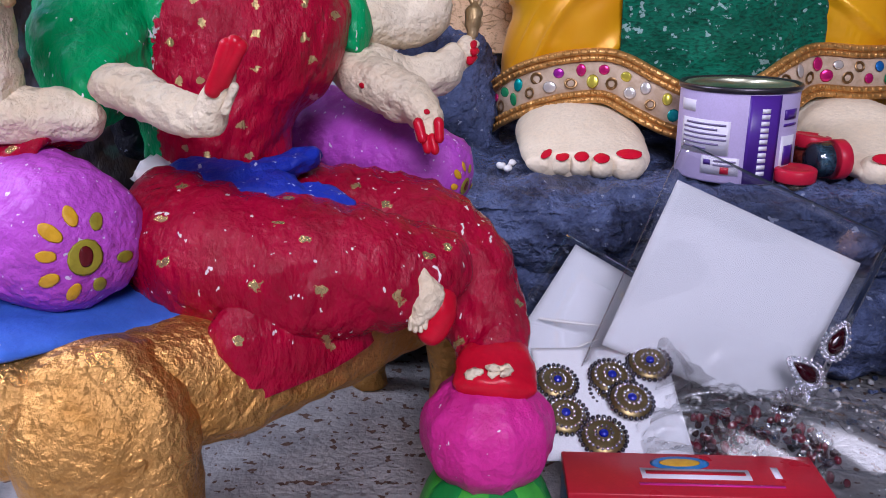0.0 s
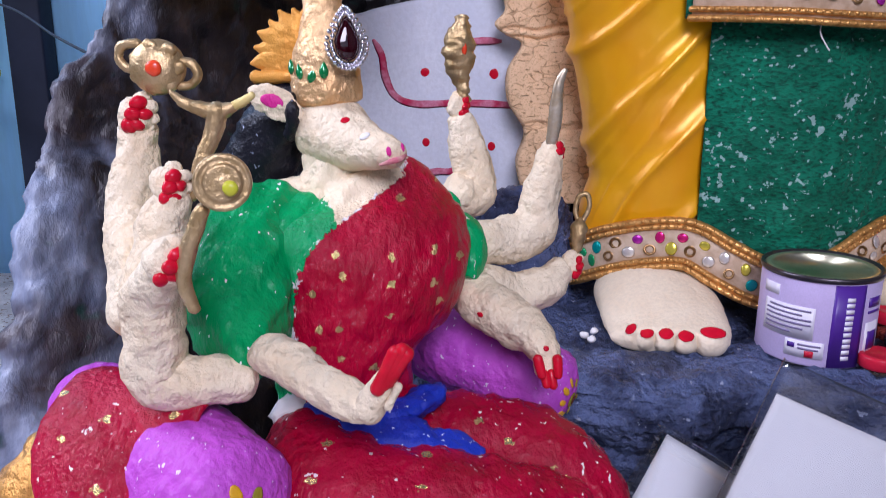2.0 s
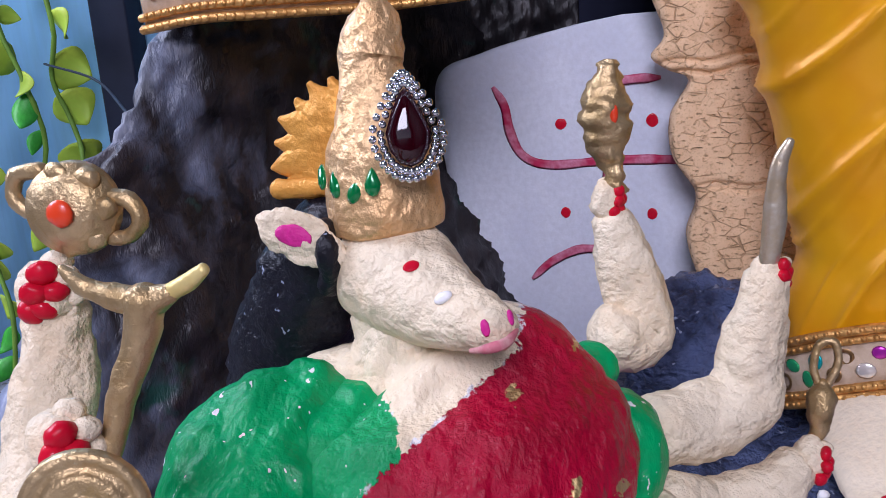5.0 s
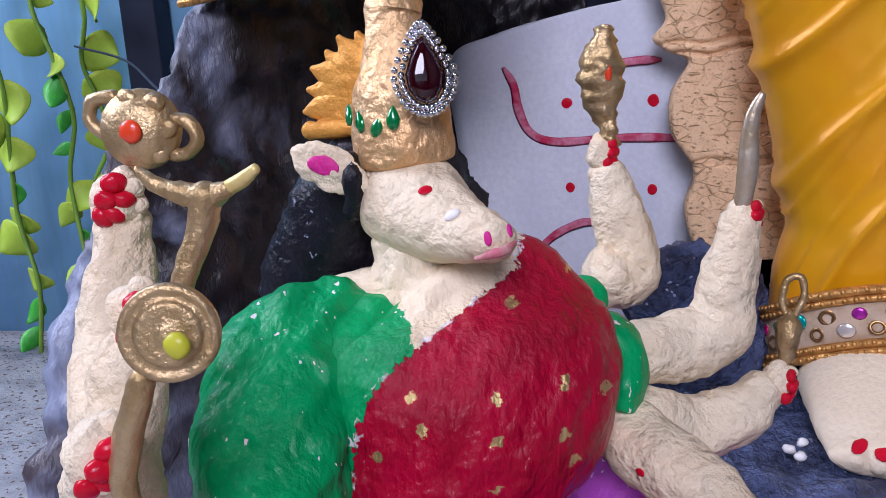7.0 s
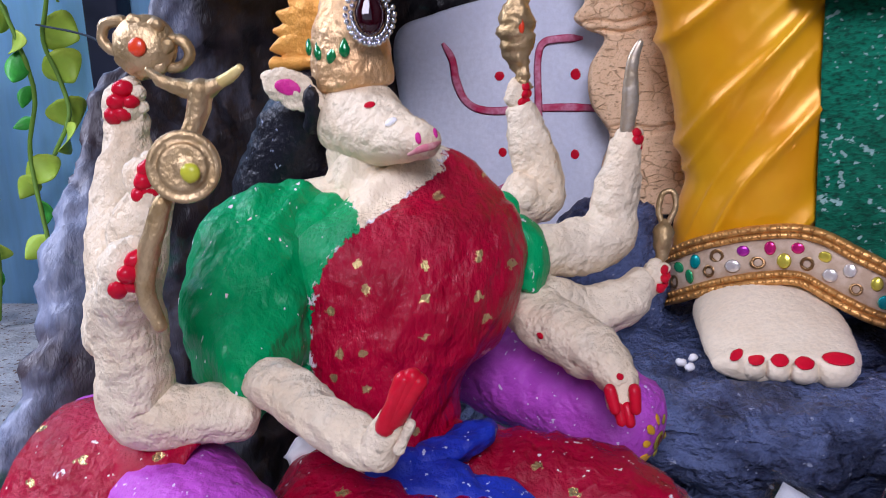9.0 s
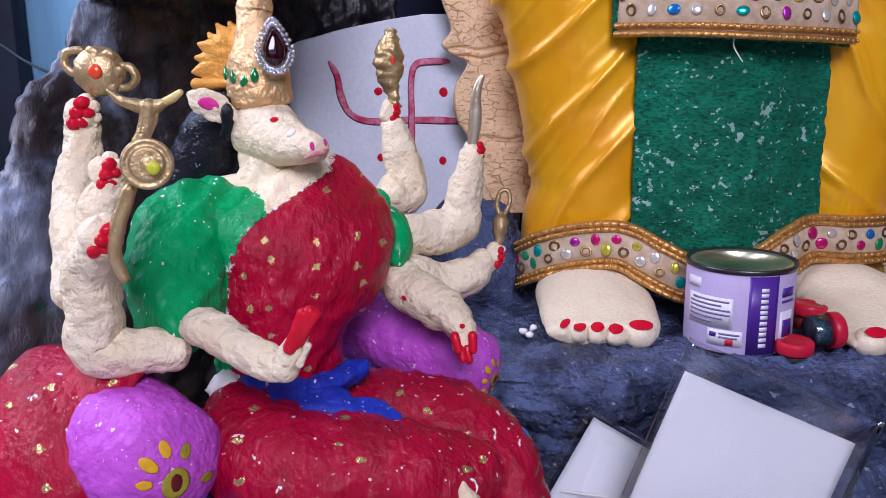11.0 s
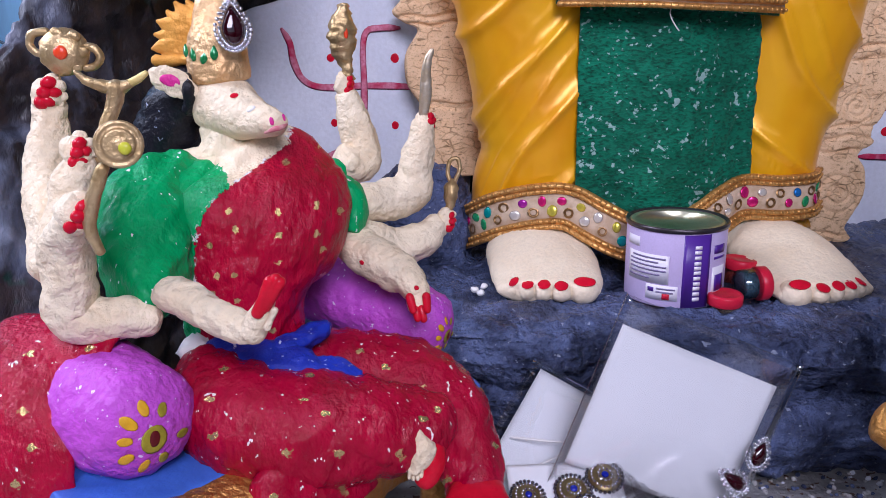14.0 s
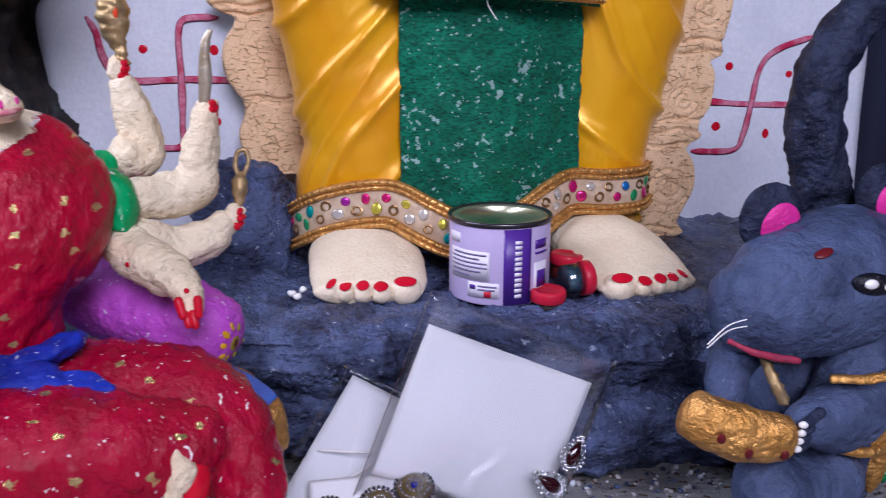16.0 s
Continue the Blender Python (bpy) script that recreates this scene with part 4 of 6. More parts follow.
# near arms: one stout upper arm, forearms that rise from it
s.tube([(-0.1280, 0.3040, 0.1767, 0.0074), (-0.1370, 0.3010, 0.1775, 0.0086), (-0.1491, 0.2970, 0.1786, 0.0095), (-0.1596, 0.2950, 0.1825, 0.0111), (-0.1585, 0.2940, 0.1948, 0.0112), (-0.1576, 0.2930, 0.2074, 0.0109), (-0.1547, 0.2870, 0.2184, 0.0097), (-0.1472, 0.2770, 0.2288, 0.0073)], CREAM, 34, 0.002, None, (0.7, 0.7), 0.0018, 85, None, 0.85)
s.tube([(-0.1599, 0.2980, 0.2159, 0.0095), (-0.1565, 0.3000, 0.2289, 0.0094), (-0.1543, 0.3020, 0.2394, 0.0082), (-0.1498, 0.3030, 0.2489, 0.0065)], CREAM, 34, 0.002, None, (0.7, 0.7), 0.0018, 85, None, 0.85)
s.tube([(-0.1658, 0.3030, 0.2022, 0.0110), (-0.1714, 0.3150, 0.2221, 0.0104), (-0.1759, 0.3280, 0.2402, 0.0097), (-0.1755, 0.3350, 0.2573, 0.0087), (-0.1745, 0.3370, 0.2686, 0.0077)], CREAM, 34, 0.002, None, (0.7, 0.7), 0.0018, 85, None, 0.85)
fist(s, (-0.1436, 0.2715, 0.2328), 0.0074, (0.75, -0.6, -0.1), (0.35, 0.0, 0.95))
fist(s, (-0.1511, 0.3020, 0.2530), 0.0068, (0.6, -0.75, 0.0), (0.1, 0, 1))
fist(s, (-0.1739, 0.3350, 0.2746), 0.0075, (0.45, -0.85, 0.1), (0.2, 0, 1))
# raised open palm
s.tube([(-0.1189, 0.3020, 0.1879, 0.0075), (-0.1111, 0.2970, 0.1870, 0.0083), (-0.0957, 0.2860, 0.1840, 0.0076), (-0.0829, 0.2770, 0.1812, 0.0070), (-0.0773, 0.2730, 0.1804, 0.0057)], CREAM, 34, 0.002, None, (0.7, 0.7), 0.0018, 85, None, 0.85)
s.tube([(-0.0766, 0.2720, 0.1801, 0.0054, 0.0050), (-0.0727, 0.2700, 0.1886, 0.0049, 0.0045), (-0.0688, 0.2680, 0.1956, 0.0035, 0.0035)], CREAM, 24, 0.002, (0.9, 0.3, -0.2), (1, 1), 0.0007, 150)
s.tube([(-0.0724, 0.2655, 0.1913, 0.0026), (-0.0664, 0.2640, 0.2051, 0.0024)], RED, 14, 0.002, None, (1, 1), 0.0004, 200)
s.tube([(-0.0706, 0.2655, 0.1932, 0.0026), (-0.0640, 0.2640, 0.2060, 0.0024)], RED, 14, 0.002, None, (1, 1), 0.0004, 200)
s.tube([(-0.0693, 0.2655, 0.1941, 0.0026), (-0.0625, 0.2640, 0.2047, 0.0024)], RED, 14, 0.002, None, (1, 1), 0.0004, 200)
s.tube([(-0.0690, 0.2655, 0.1850, 0.0016), (-0.0655, 0.2650, 0.1925, 0.0014)], CREAM, 12, 0.002, None, (1, 1), 0.0004, 200)
# far arms
s.tube([(-0.0479, 0.4520, 0.2208, 0.0115), (-0.0379, 0.4590, 0.2200, 0.0103), (-0.0395, 0.4610, 0.2317, 0.0110), (-0.0429, 0.4620, 0.2469, 0.0099), (-0.0475, 0.4620, 0.2604, 0.0075)], CREAM, 34, 0.002, None, (0.7, 0.7), 0.0018, 85, None, 0.85)
fist(s, (-0.0489, 0.4610, 0.2681), 0.0058, (0.95, -0.3, 0.0), (0.0, 0, 1))
s.tube([(-0.0359, 0.4150, 0.2042, 0.0108), (-0.0216, 0.4240, 0.2037, 0.0116), (-0.0096, 0.4300, 0.2074, 0.0117), (-0.0054, 0.4330, 0.2212, 0.0101), (-0.0025, 0.4340, 0.2358, 0.0084), (-0.0009, 0.4340, 0.2462, 0.0068)], CREAM, 34, 0.002, None, (0.7, 0.7), 0.0018, 85, None, 0.85)
fist(s, (-0.0000, 0.4340, 0.2482), 0.0056, (0.9, -0.45, 0.0), (0.0, 0, 1))
s.tube([(-0.0353, 0.4050, 0.1855, 0.0100), (-0.0194, 0.4140, 0.1771, 0.0109), (-0.0039, 0.4200, 0.1799, 0.0100), (0.0064, 0.4250, 0.1876, 0.0075)], CREAM, 34, 0.002, None, (0.7, 0.7), 0.0018, 85, None, 0.85)
fist(s, (0.0112, 0.4255, 0.1899), 0.0060, (0.9, -0.45, 0.0), (0.0, 0, 1))
s.tube([(-0.0483, 0.4020, 0.1884, 0.0093), (-0.0365, 0.3920, 0.1817, 0.0113), (-0.0232, 0.3800, 0.1759, 0.0110), (-0.0121, 0.3700, 0.1720, 0.0093), (-0.0064, 0.3640, 0.1664, 0.0072)], CREAM, 34, 0.002, None, (0.7, 0.7), 0.0018, 85, None, 0.85)
s.tube([(-0.0064, 0.3620, 0.1671, 0.0069, 0.0050), (-0.0058, 0.3580, 0.1600, 0.0060, 0.0040)], CREAM, 22, 0.002, (0.9, 0.3, 0), (1, 1), 0.0005, 150)
s.tube([(-0.0106, 0.3550, 0.1662, 0.0023), (-0.0088, 0.3525, 0.1597, 0.0020)], RED, 12, 0.002, None, (1, 1), 0.0003, 200)
s.tube([(-0.0076, 0.3550, 0.1598, 0.0023), (-0.0065, 0.3525, 0.1553, 0.0020)], RED, 12, 0.002, None, (1, 1), 0.0003, 200)
s.tube([(-0.0048, 0.3550, 0.1598, 0.0023), (-0.0036, 0.3525, 0.1548, 0.0020)], RED, 12, 0.002, None, (1, 1), 0.0003, 200)
s.tube([(-0.0019, 0.3550, 0.1664, 0.0023), (-0.0015, 0.3525, 0.1599, 0.0020)], RED, 12, 0.002, None, (1, 1), 0.0003, 200)
s.dab((-0.034, 0.379, 0.180), RED, 0.0020, 0.0014), s.dab((-0.0061, 0.3530, 0.1728), RED, 0.0014, 0.0014)
# what the arms hold: pot, two-horned staff, disc mace, conch, blade, noose
s.lathe((-0.1645, 0.3365, 0.2935), [(0.001, -0.004), (0.0085, -0.0042), (0.0108, 0.0), (0.0102, 0.003), (0.0078, 0.0042), (0.0066, 0.0056), (0.0040, 0.0062), (0.001, 0.0064)], BRASS, (0.15, -0.98, 0.1), 36)
for k in range(7):
    a = k * 6.283 / 7
    s.blob((-0.1645 + 0.0082 * math.cos(a), 0.3345, 0.2935 + 0.0082 * math.sin(a)), (0.0030, 0.0020, 0.0028), BRASS, None, 12, 8, 0.0008, 250)
s.blob((-0.1640, 0.3298, 0.2935), (0.0031, 0.0013, 0.0031), ORANGE, None, 14, 8, 0.0004, 200)
for side, drop_by in ((-1, -0.0035), (1, 0.0030)):
    s.tube([(-0.1645 + side * k, 0.3365, 0.2935 + h - drop_by, r) for k, h, r in ((0.0075, 0.0055, 0.0018), (0.0135, 0.0045, 0.0019), (0.0153, 0.0, 0.0019), (0.0125, -0.0038, 0.0018), (0.0080, -0.0042, 0.0018))], BRASS, 12, 0.0015, None, (1, 1), 0.0005, 250)
s.tube([(-0.1438, 0.3050, 0.2488, 0.0021), (-0.1406, 0.3070, 0.2605, 0.0028), (-0.1364, 0.3090, 0.2711, 0.0033), (-0.1345, 0.3100, 0.2788, 0.0040)], BRASS, 14, 0.0015, None, (1, 1), 0.0005, 200)
s.tube([(-0.1509, 0.3100, 0.2859, 0.0009), (-0.1457, 0.3100, 0.2818, 0.0019), (-0.1352, 0.3100, 0.2787, 0.0031), (-0.1287, 0.3100, 0.2807, 0.0021)], BRASS, 14, 0.0015, None, (1, 1), 0.0006, 200)
s.tube([(-0.1296, 0.3100, 0.2805, 0.0019), (-0.1248, 0.3100, 0.2827, 0.0019), (-0.1214, 0.3100, 0.2850, 0.0012)], PALEGOLD, 12, 0.0015, None, (1, 1), 0.0004, 200)
s.tube([(-0.1338, 0.2680, 0.2182, 0.0020), (-0.1364, 0.2675, 0.2276, 0.0026), (-0.1341, 0.2675, 0.2386, 0.0030), (-0.1289, 0.2680, 0.2515, 0.0026)], BRASS, 14, 0.002, None, (1, 1), 0.0005, 200)
s.lathe((-0.1212, 0.2665, 0.2610), [(k * 0.84, h * 0.84) for k, h in ((0.001, -0.0035), (0.0085, -0.003), (0.0112, 0.0), (0.0108, 0.002), (0.0092, 0.0018), (0.0080, 0.0008), (0.0074, 0.0022), (0.0060, 0.0028), (0.0045, 0.0020), (0.002, 0.0032), (0.0005, 0.0034))], BRASS, (0.30, -0.95, 0.05), 36)
s.blob((-0.1177, 0.2625, 0.2598), (0.0026, 0.0017, 0.0025), LIME, None, 14, 8, 0.0003, 200)
s.tube([(-0.0455, 0.4610, 0.2721, 0.0027), (-0.0460, 0.4610, 0.2788, 0.0030), (-0.0477, 0.4610, 0.2853, 0.0057), (-0.0485, 0.4610, 0.2951, 0.0083), (-0.0483, 0.4610, 0.3022, 0.0080), (-0.0474, 0.4610, 0.3081, 0.0056), (-0.0468, 0.4610, 0.3126, 0.0033)], BRASS, 28, 0.0010, None, (1, 1), 0.0018, 200, lambda a, t, q: 0.00035 * math.sin(a + q[2] * 1100))
s.blob((-0.0456, 0.4535, 0.2983), (0.0015, 0.0012, 0.0034), ORANGE, None, 12, 8, 0)
s.tube([(-0.0006, 0.4320, 0.2522, 0.0029, 0.0020), (0.0009, 0.4320, 0.2649, 0.0035, 0.0020), (0.0014, 0.4320, 0.2774, 0.0028, 0.0018), (0.0028, 0.4320, 0.2843, 0.0022, 0.0014), (0.0048, 0.4320, 0.2890, 0.0013, 0.0010)], STEELY, 16, 0.0015, (1, 0, 0), (0.5, 1), 0.0003, 200)
s.tube([(0.0125, 0.429, 0.193, 0.0020), (0.0145, 0.430, 0.199, 0.0026), (0.0150, 0.431, 0.204, 0.0042), (0.0155, 0.432, 0.209, 0.0042), (0.0160, 0.433, 0.212, 0.0022)], BRASS, 14, 0.001, None, (1, 1), 0.0006, 250)
s.tube([(0.0155, 0.433, 0.211, 0.0013), (0.0135, 0.434, 0.217, 0.0013), (0.0150, 0.435, 0.2245, 0.0013), (0.0195, 0.435, 0.2255, 0.0013), (0.0205, 0.434, 0.219, 0.0013), (0.0170, 0.433, 0.211, 0.0013)], BRASS, 12, 0.001, None, (1, 1), 0.0002, 300)
# lap and legs in crimson
s.tube([(-0.104, 0.345, 0.126, 0.024), (-0.104, 0.318, 0.127, 0.0265), (-0.085, 0.304, 0.122, 0.0285), (-0.055, 0.304, 0.118, 0.0275), (-0.025, 0.308, 0.1165, 0.024), (-0.002, 0.311, 0.116, 0.017)], SARI, 50, 0.0025, None, (0.8, 0.8), 0.0028, 48, folds)
s.tube([(-0.075, 0.355, 0.122, 0.029), (-0.040, 0.356, 0.1185, 0.0275), (-0.012, 0.352, 0.1140, 0.0265), (0.005, 0.343, 0.1060, 0.0245), (0.014, 0.333, 0.095, 0.021), (0.019, 0.322, 0.084, 0.0165), (0.019, 0.312, 0.074, 0.0125)], SARI, 48, 0.0025, None, (0.7, 0.8), 0.0028, 48, folds)
s.tube([(-0.064, 0.293, 0.114, 0.030, 0.010), (-0.055, 0.290, 0.101, 0.031, 0.008), (-0.051, 0.290, 0.090, 0.029, 0.006), (-0.050, 0.291, 0.082, 0.028, 0.005)], SARI, 44, 0.0025, (0.78, 0.62, 0), (0.6, 0.4), 0.0014, 60, folds)
# blue sash on the lap
s.tube([(-0.1199, 0.3310, 0.1419, 0.0070, 0.0030), (-0.1075, 0.3270, 0.1472, 0.0112, 0.0045), (-0.0906, 0.3220, 0.1485, 0.0121, 0.0050), (-0.0743, 0.3180, 0.1455, 0.0125, 0.0054), (-0.0571, 0.3160, 0.1418, 0.0114, 0.0056), (-0.0428, 0.3160, 0.1393, 0.0089, 0.0048), (-0.0371, 0.3170, 0.1374, 0.0047, 0.0030)], BLUE, 44, 0.002, (0.1, 0.8, 0.45), (0.8, 0.8), 0.0030, 100)
s.tube([(-0.0832, 0.3250, 0.1475, 0.0090, 0.0040), (-0.0697, 0.3350, 0.1499, 0.0103, 0.0048), (-0.0604, 0.3440, 0.1512, 0.0094, 0.0045), (-0.0559, 0.3500, 0.1526, 0.0051, 0.0030)], BLUE, 36, 0.002, (0.6, -0.5, 0.3), (0.8, 0.8), 0.0026, 120)
s.tube([(-0.118, 0.335, 0.142, 0.005), (-0.121, 0.332, 0.149, 0.0035), (-0.112, 0.336, 0.151, 0.003)], WHITE, 24, 0.0015, None, (1, 1), 0.005, 190)
# tucked foot with red sole, hanging foot on the lotus
s.tube([(-0.0079, 0.3020, 0.1189, 0.0031, 0.0060), (-0.0026, 0.2990, 0.1117, 0.0053, 0.0060), (-0.0004, 0.2960, 0.1034, 0.0057, 0.0060), (-0.0042, 0.2940, 0.0959, 0.0053, 0.0050)], RED, 28, 0.002, (0.9, 0.4, 0.2), (1, 1), 0.0010, 110)
s.tube([(-0.0099, 0.2960, 0.1232, 0.0035, 0.0030), (-0.0084, 0.2940, 0.1193, 0.0030, 0.0035), (-0.0056, 0.2925, 0.1141, 0.0056, 0.0045), (-0.0062, 0.2915, 0.1087, 0.0059, 0.0045), (-0.0100, 0.2910, 0.1031, 0.0037, 0.0040)], CREAM, 28, 0.0015, (0.9, 0.4, 0.2), (0.4, 1), 0.0012, 150)
s.tube([(-0.0119, 0.2895, 0.1042, 0.0011), (-0.0123, 0.2890, 0.0997, 0.0010)], CREAM, 10, 0.001, None, (1, 1), 0.0002, 200)
s.tube([(-0.0099, 0.2895, 0.1032, 0.0011), (-0.0104, 0.2890, 0.0988, 0.0010)], CREAM, 10, 0.001, None, (1, 1), 0.0002, 200)
s.tube([(-0.0080, 0.2895, 0.1032, 0.0011), (-0.0084, 0.2890, 0.0988, 0.0010)], CREAM, 10, 0.001, None, (1, 1), 0.0002, 200)
s.tube([(-0.0062, 0.2895, 0.1046, 0.0011), (-0.0067, 0.2890, 0.1002, 0.0010)], CREAM, 10, 0.001, None, (1, 1), 0.0002, 200)
s.tube([(0.021, 0.315, 0.079, 0.013, 0.009), (0.021, 0.304, 0.0775, 0.0155, 0.0085), (0.020, 0.293, 0.0735, 0.0165, 0.0070)], RED, 32, 0.002, (1, 0.1, 0), (0.8, 0.8), 0.0012, 110)
for x, y, w, h, t in ((0.0105, 0.288, 0.0042, 0.0022, 0.5), (0.022, 0.289, 0.0055, 0.0022, 0.3), (0.025, 0.286, 0.004, 0.002, -0.2), (0.017, 0.2905, 0.003, 0.0015, 0.2)):
    s.dab((x, y, 0.085), CREAM, w, h, 0.0014, t, 0.8)
seated = s.build("statue")
tagged(seated, "painted clay seated figure in green blouse, crimson sari, gilded crown", "statue")

# lotus under the hanging foot
lotus = empty("lotus", "magenta clay lotus with green leaves on the floor", "flower")
s = Sculpt()
s.tube([(0.018, 0.300, 0.030, 0.016), (0.018, 0.300, 0.040, 0.0245), (0.018, 0.300, 0.052, 0.0265), (0.018, 0.300, 0.062, 0.0240), (0.018, 0.300, 0.069, 0.017)], PINK, 60, 0.0015, None, (0.3, 0.25), 0.0006, 120, lambda a, t, q: -0.0016 * abs(math.sin(a * 5)) ** 0.5 + 0.0012)
part("blossom", s, lotus)
for k in range(10):
    a = k * 0.6283
    s = Sculpt()
    d = np.array((math.cos(a), math.sin(a)))
    pts = [(0.018 + d[0] * r, 0.300 + d[1] * r, z, w, 0.0016) for r, z, w in ((0.012, 0.033, 0.005), (0.021, 0.027, 0.0085), (0.027, 0.014, 0.0090), (0.030, 0.004, 0.003))]
    s.tube(pts, LEAFPAINT if k % 2 else LEAFDARK, 14, 0.003, (-d[1], d[0], 0), (1, 1), 0.0005, 150)
    part("leaf", s, lotus)
s = Sculpt()
s.lathe((0.018, 0.300, 0.0), [(0.020, 0.0), (0.021, 0.015), (0.016, 0.032)], LEAFDARK)
part("base", s, lotus)


# ---- large standing figure: feet and legs in one mesh, cloth over it ----
def foot(s, x, y, turn, side):
    """A broad bare foot, toes towards the viewer; side 1 has its big toe at larger x."""
    m = Matrix.Translation((x, y, 0.103)) @ Matrix.Rotation(radians(turn), 4, "Z") @ Matrix.Diagonal((side, 1, 1, 1))
    def at(a, b, c):
        return tuple(m @ Vector((a, b, c)))
    ax = tuple((m.to_3x3() @ Vector((1, 0, 0))))
    s.tube([(*at(-0.004, 0.105, 0.020), 0.038, 0.022), (*at(-0.005, 0.072, 0.018), 0.042, 0.021), (*at(-0.002, 0.042, 0.014), 0.043, 0.0175), (*at(0.0, 0.016, 0.009), 0.0415, 0.0130), (*at(0.0, 0.000, 0.007), 0.0390, 0.0100)],
           SKIN, 60, 0.003, ax, (0.5, 0.55), 0.0012, 45)
    for k, (a, r, f) in enumerate(((0.0255, 0.0125, -0.003), (0.0085, 0.0090, -0.004), (-0.0045, 0.0085, -0.003), (-0.0165, 0.0080, -0.001), (-0.0275, 0.0072, 0.003))):
        s.blob(at(a, f + 0.004, 0.0075), (r, 0.012, 0.0082 + 0.002 * (k == 0)), SKIN, None, 20, 12, 0.0006, 90)
    for k, (a, w, f) in enumerate(((0.0255, 0.0090, -0.004), (0.0085, 0.0056, -0.005), (-0.0045, 0.0052, -0.004), (-0.0165, 0.0048, -0.002), (-0.0275, 0.0036, 0.002))):
        s.dab(at(a, f - 0.006, 0.024 if k == 0 else 0.020), RED, w * 0.92, 0.0050 if k else 0.0046, 0.0005, 0.0, 0.8)


s = Sculpt()
foot(s, 0.0925, 0.528, -6, 1)
foot(s, 0.2945, 0.510, 8, -1)
for x, y in ((0.095, 0.645), (0.285, 0.660)):
    s.tube([(x, y, 0.125, 0.030), (x, y + 0.005, 0.2, 0.032), (x, y + 0.01, 0.35, 0.036), (x + 0.02 * (1 if x < 0.2 else -1), y + 0.01, 0.47, 0.040)], SKIN, 28, 0.01, None, (0, 1), 0.001, 40)
s.blob((0.197, 0.655, 0.47), (0.13, 0.05, 0.03), SKIN, None, 28, 12, 0.001, 40)
tagged(s.build("statue"), "large cream painted figure with bare feet and red nails", "statue")


def satin():
    m, n, l, p = node_material("yellow_satin")
    co = n.new("ShaderNodeTexCoord").outputs["Object"]
    f = noise_node(n, l, co, 14, 3, (1.6, 1, 0.7))
    col = mix(n, l, ramp(n, l, f, 0.35, 0.7), (0.90, 0.44, 0.006), (0.84, 0.33, 0.003))
    weave = noise_node(n, l, co, 1400, 2)
    l.new(col, p.inputs["Base Color"])
    p.inputs["Roughness"].default_value, p.inputs["Sheen Weight"].default_value = 0.30, 0.1
    p.inputs["Metallic"].default_value = 0.15
    b = n.new("ShaderNodeBump")
    b.inputs["Strength"].default_value, b.inputs["Distance"].default_value = 0.12, 0.0003
    l.new(weave, b.inputs["Height"]), l.new(b.outputs["Normal"], p.inputs["Normal"])
    return m


def velvet():
    m, n, l, p = node_material("green_crushed_velvet")
    co = n.new("ShaderNodeTexCoord").outputs["Object"]
    col = mix(n, l, ramp(n, l, noise_node(n, l, co, 22, 4), 0.35, 0.7), (0.0, 0.10, 0.054), (0.0, 0.185, 0.10))
    col = mix(n, l, ramp(n, l, noise_node(n, l, co, 330, 4, (0.7, 1, 1.6)), 0.45, 0.70), col, (0.0, 0.035, 0.02))
    worn = noise_node(n, l, co, 230, 3, (0.8, 1, 1.0), 0.5)
    area = noise_node(n, l, co, 40, 3)
    k = n.new("ShaderNodeMath")
    k.operation = "MULTIPLY_ADD"
    l.new(area, k.inputs[0])
    k.inputs[1].default_value = 0.45
    l.new(worn, k.inputs[2])
    col = mix(n, l, ramp(n, l, k.outputs[0], 0.870, 0.905), col, (0.26, 0.42, 0.38))
    l.new(col, p.inputs["Base Color"])
    p.inputs["Roughness"].default_value, p.inputs["Sheen Weight"].default_value = 0.75, 0.06
    p.inputs["Specular IOR Level"].default_value = 0.2
    b = n.new("ShaderNodeBump")
    b.inputs["Strength"].default_value, b.inputs["Distance"].default_value = 0.8, 0.0015
    l.new(noise_node(n, l, co, 330, 4, (0.7, 1, 1.6)), b.inputs["Height"]), l.new(b.outputs["Normal"], p.inputs["Normal"])
    return m


SATIN, VELVET = satin(), velvet()
GOLDBRAID = paint("gold_braid", (0.72, 0.38, 0.12), 0.34, (0.46, 0.22, 0.06), 260, 0.8, 900, 0.5, 0.0005, metal=0.65)
NET = paint("beige_net", (0.62, 0.47, 0.33), 0.7, (0.46, 0.32, 0.20), 120, 0.7, 1800, 0.6, 0.0004)
HEM = paint("tan_gold_cloth", (0.42, 0.22, 0.08), 0.6, (0.32, 0.16, 0.06), 60, 0.6, 900, 0.4, 0.0005)


def pleat(slope, freq, depth, phase):
    """Diagonal satin pleats with sharp crests."""
    def disp(a, t, q):
        w = q[0] * freq + q[2] * freq * slope + phase + 1.6 * noise.noise(Vector(q) * 9)
        crest = 1 - abs(math.sin(w))
        broad = math.sin(w * 0.37 + 1.0)
        thin = 1 - abs(math.sin(w * 2.3 + 0.8 + 1.2 * noise.noise(Vector(q) * 14)))
        return depth * (crest ** 3) + depth * 0.8 * broad + depth * 0.45 * thin ** 6 * (0.5 + 0.5 * math.sin(w * 0.9))
    return disp


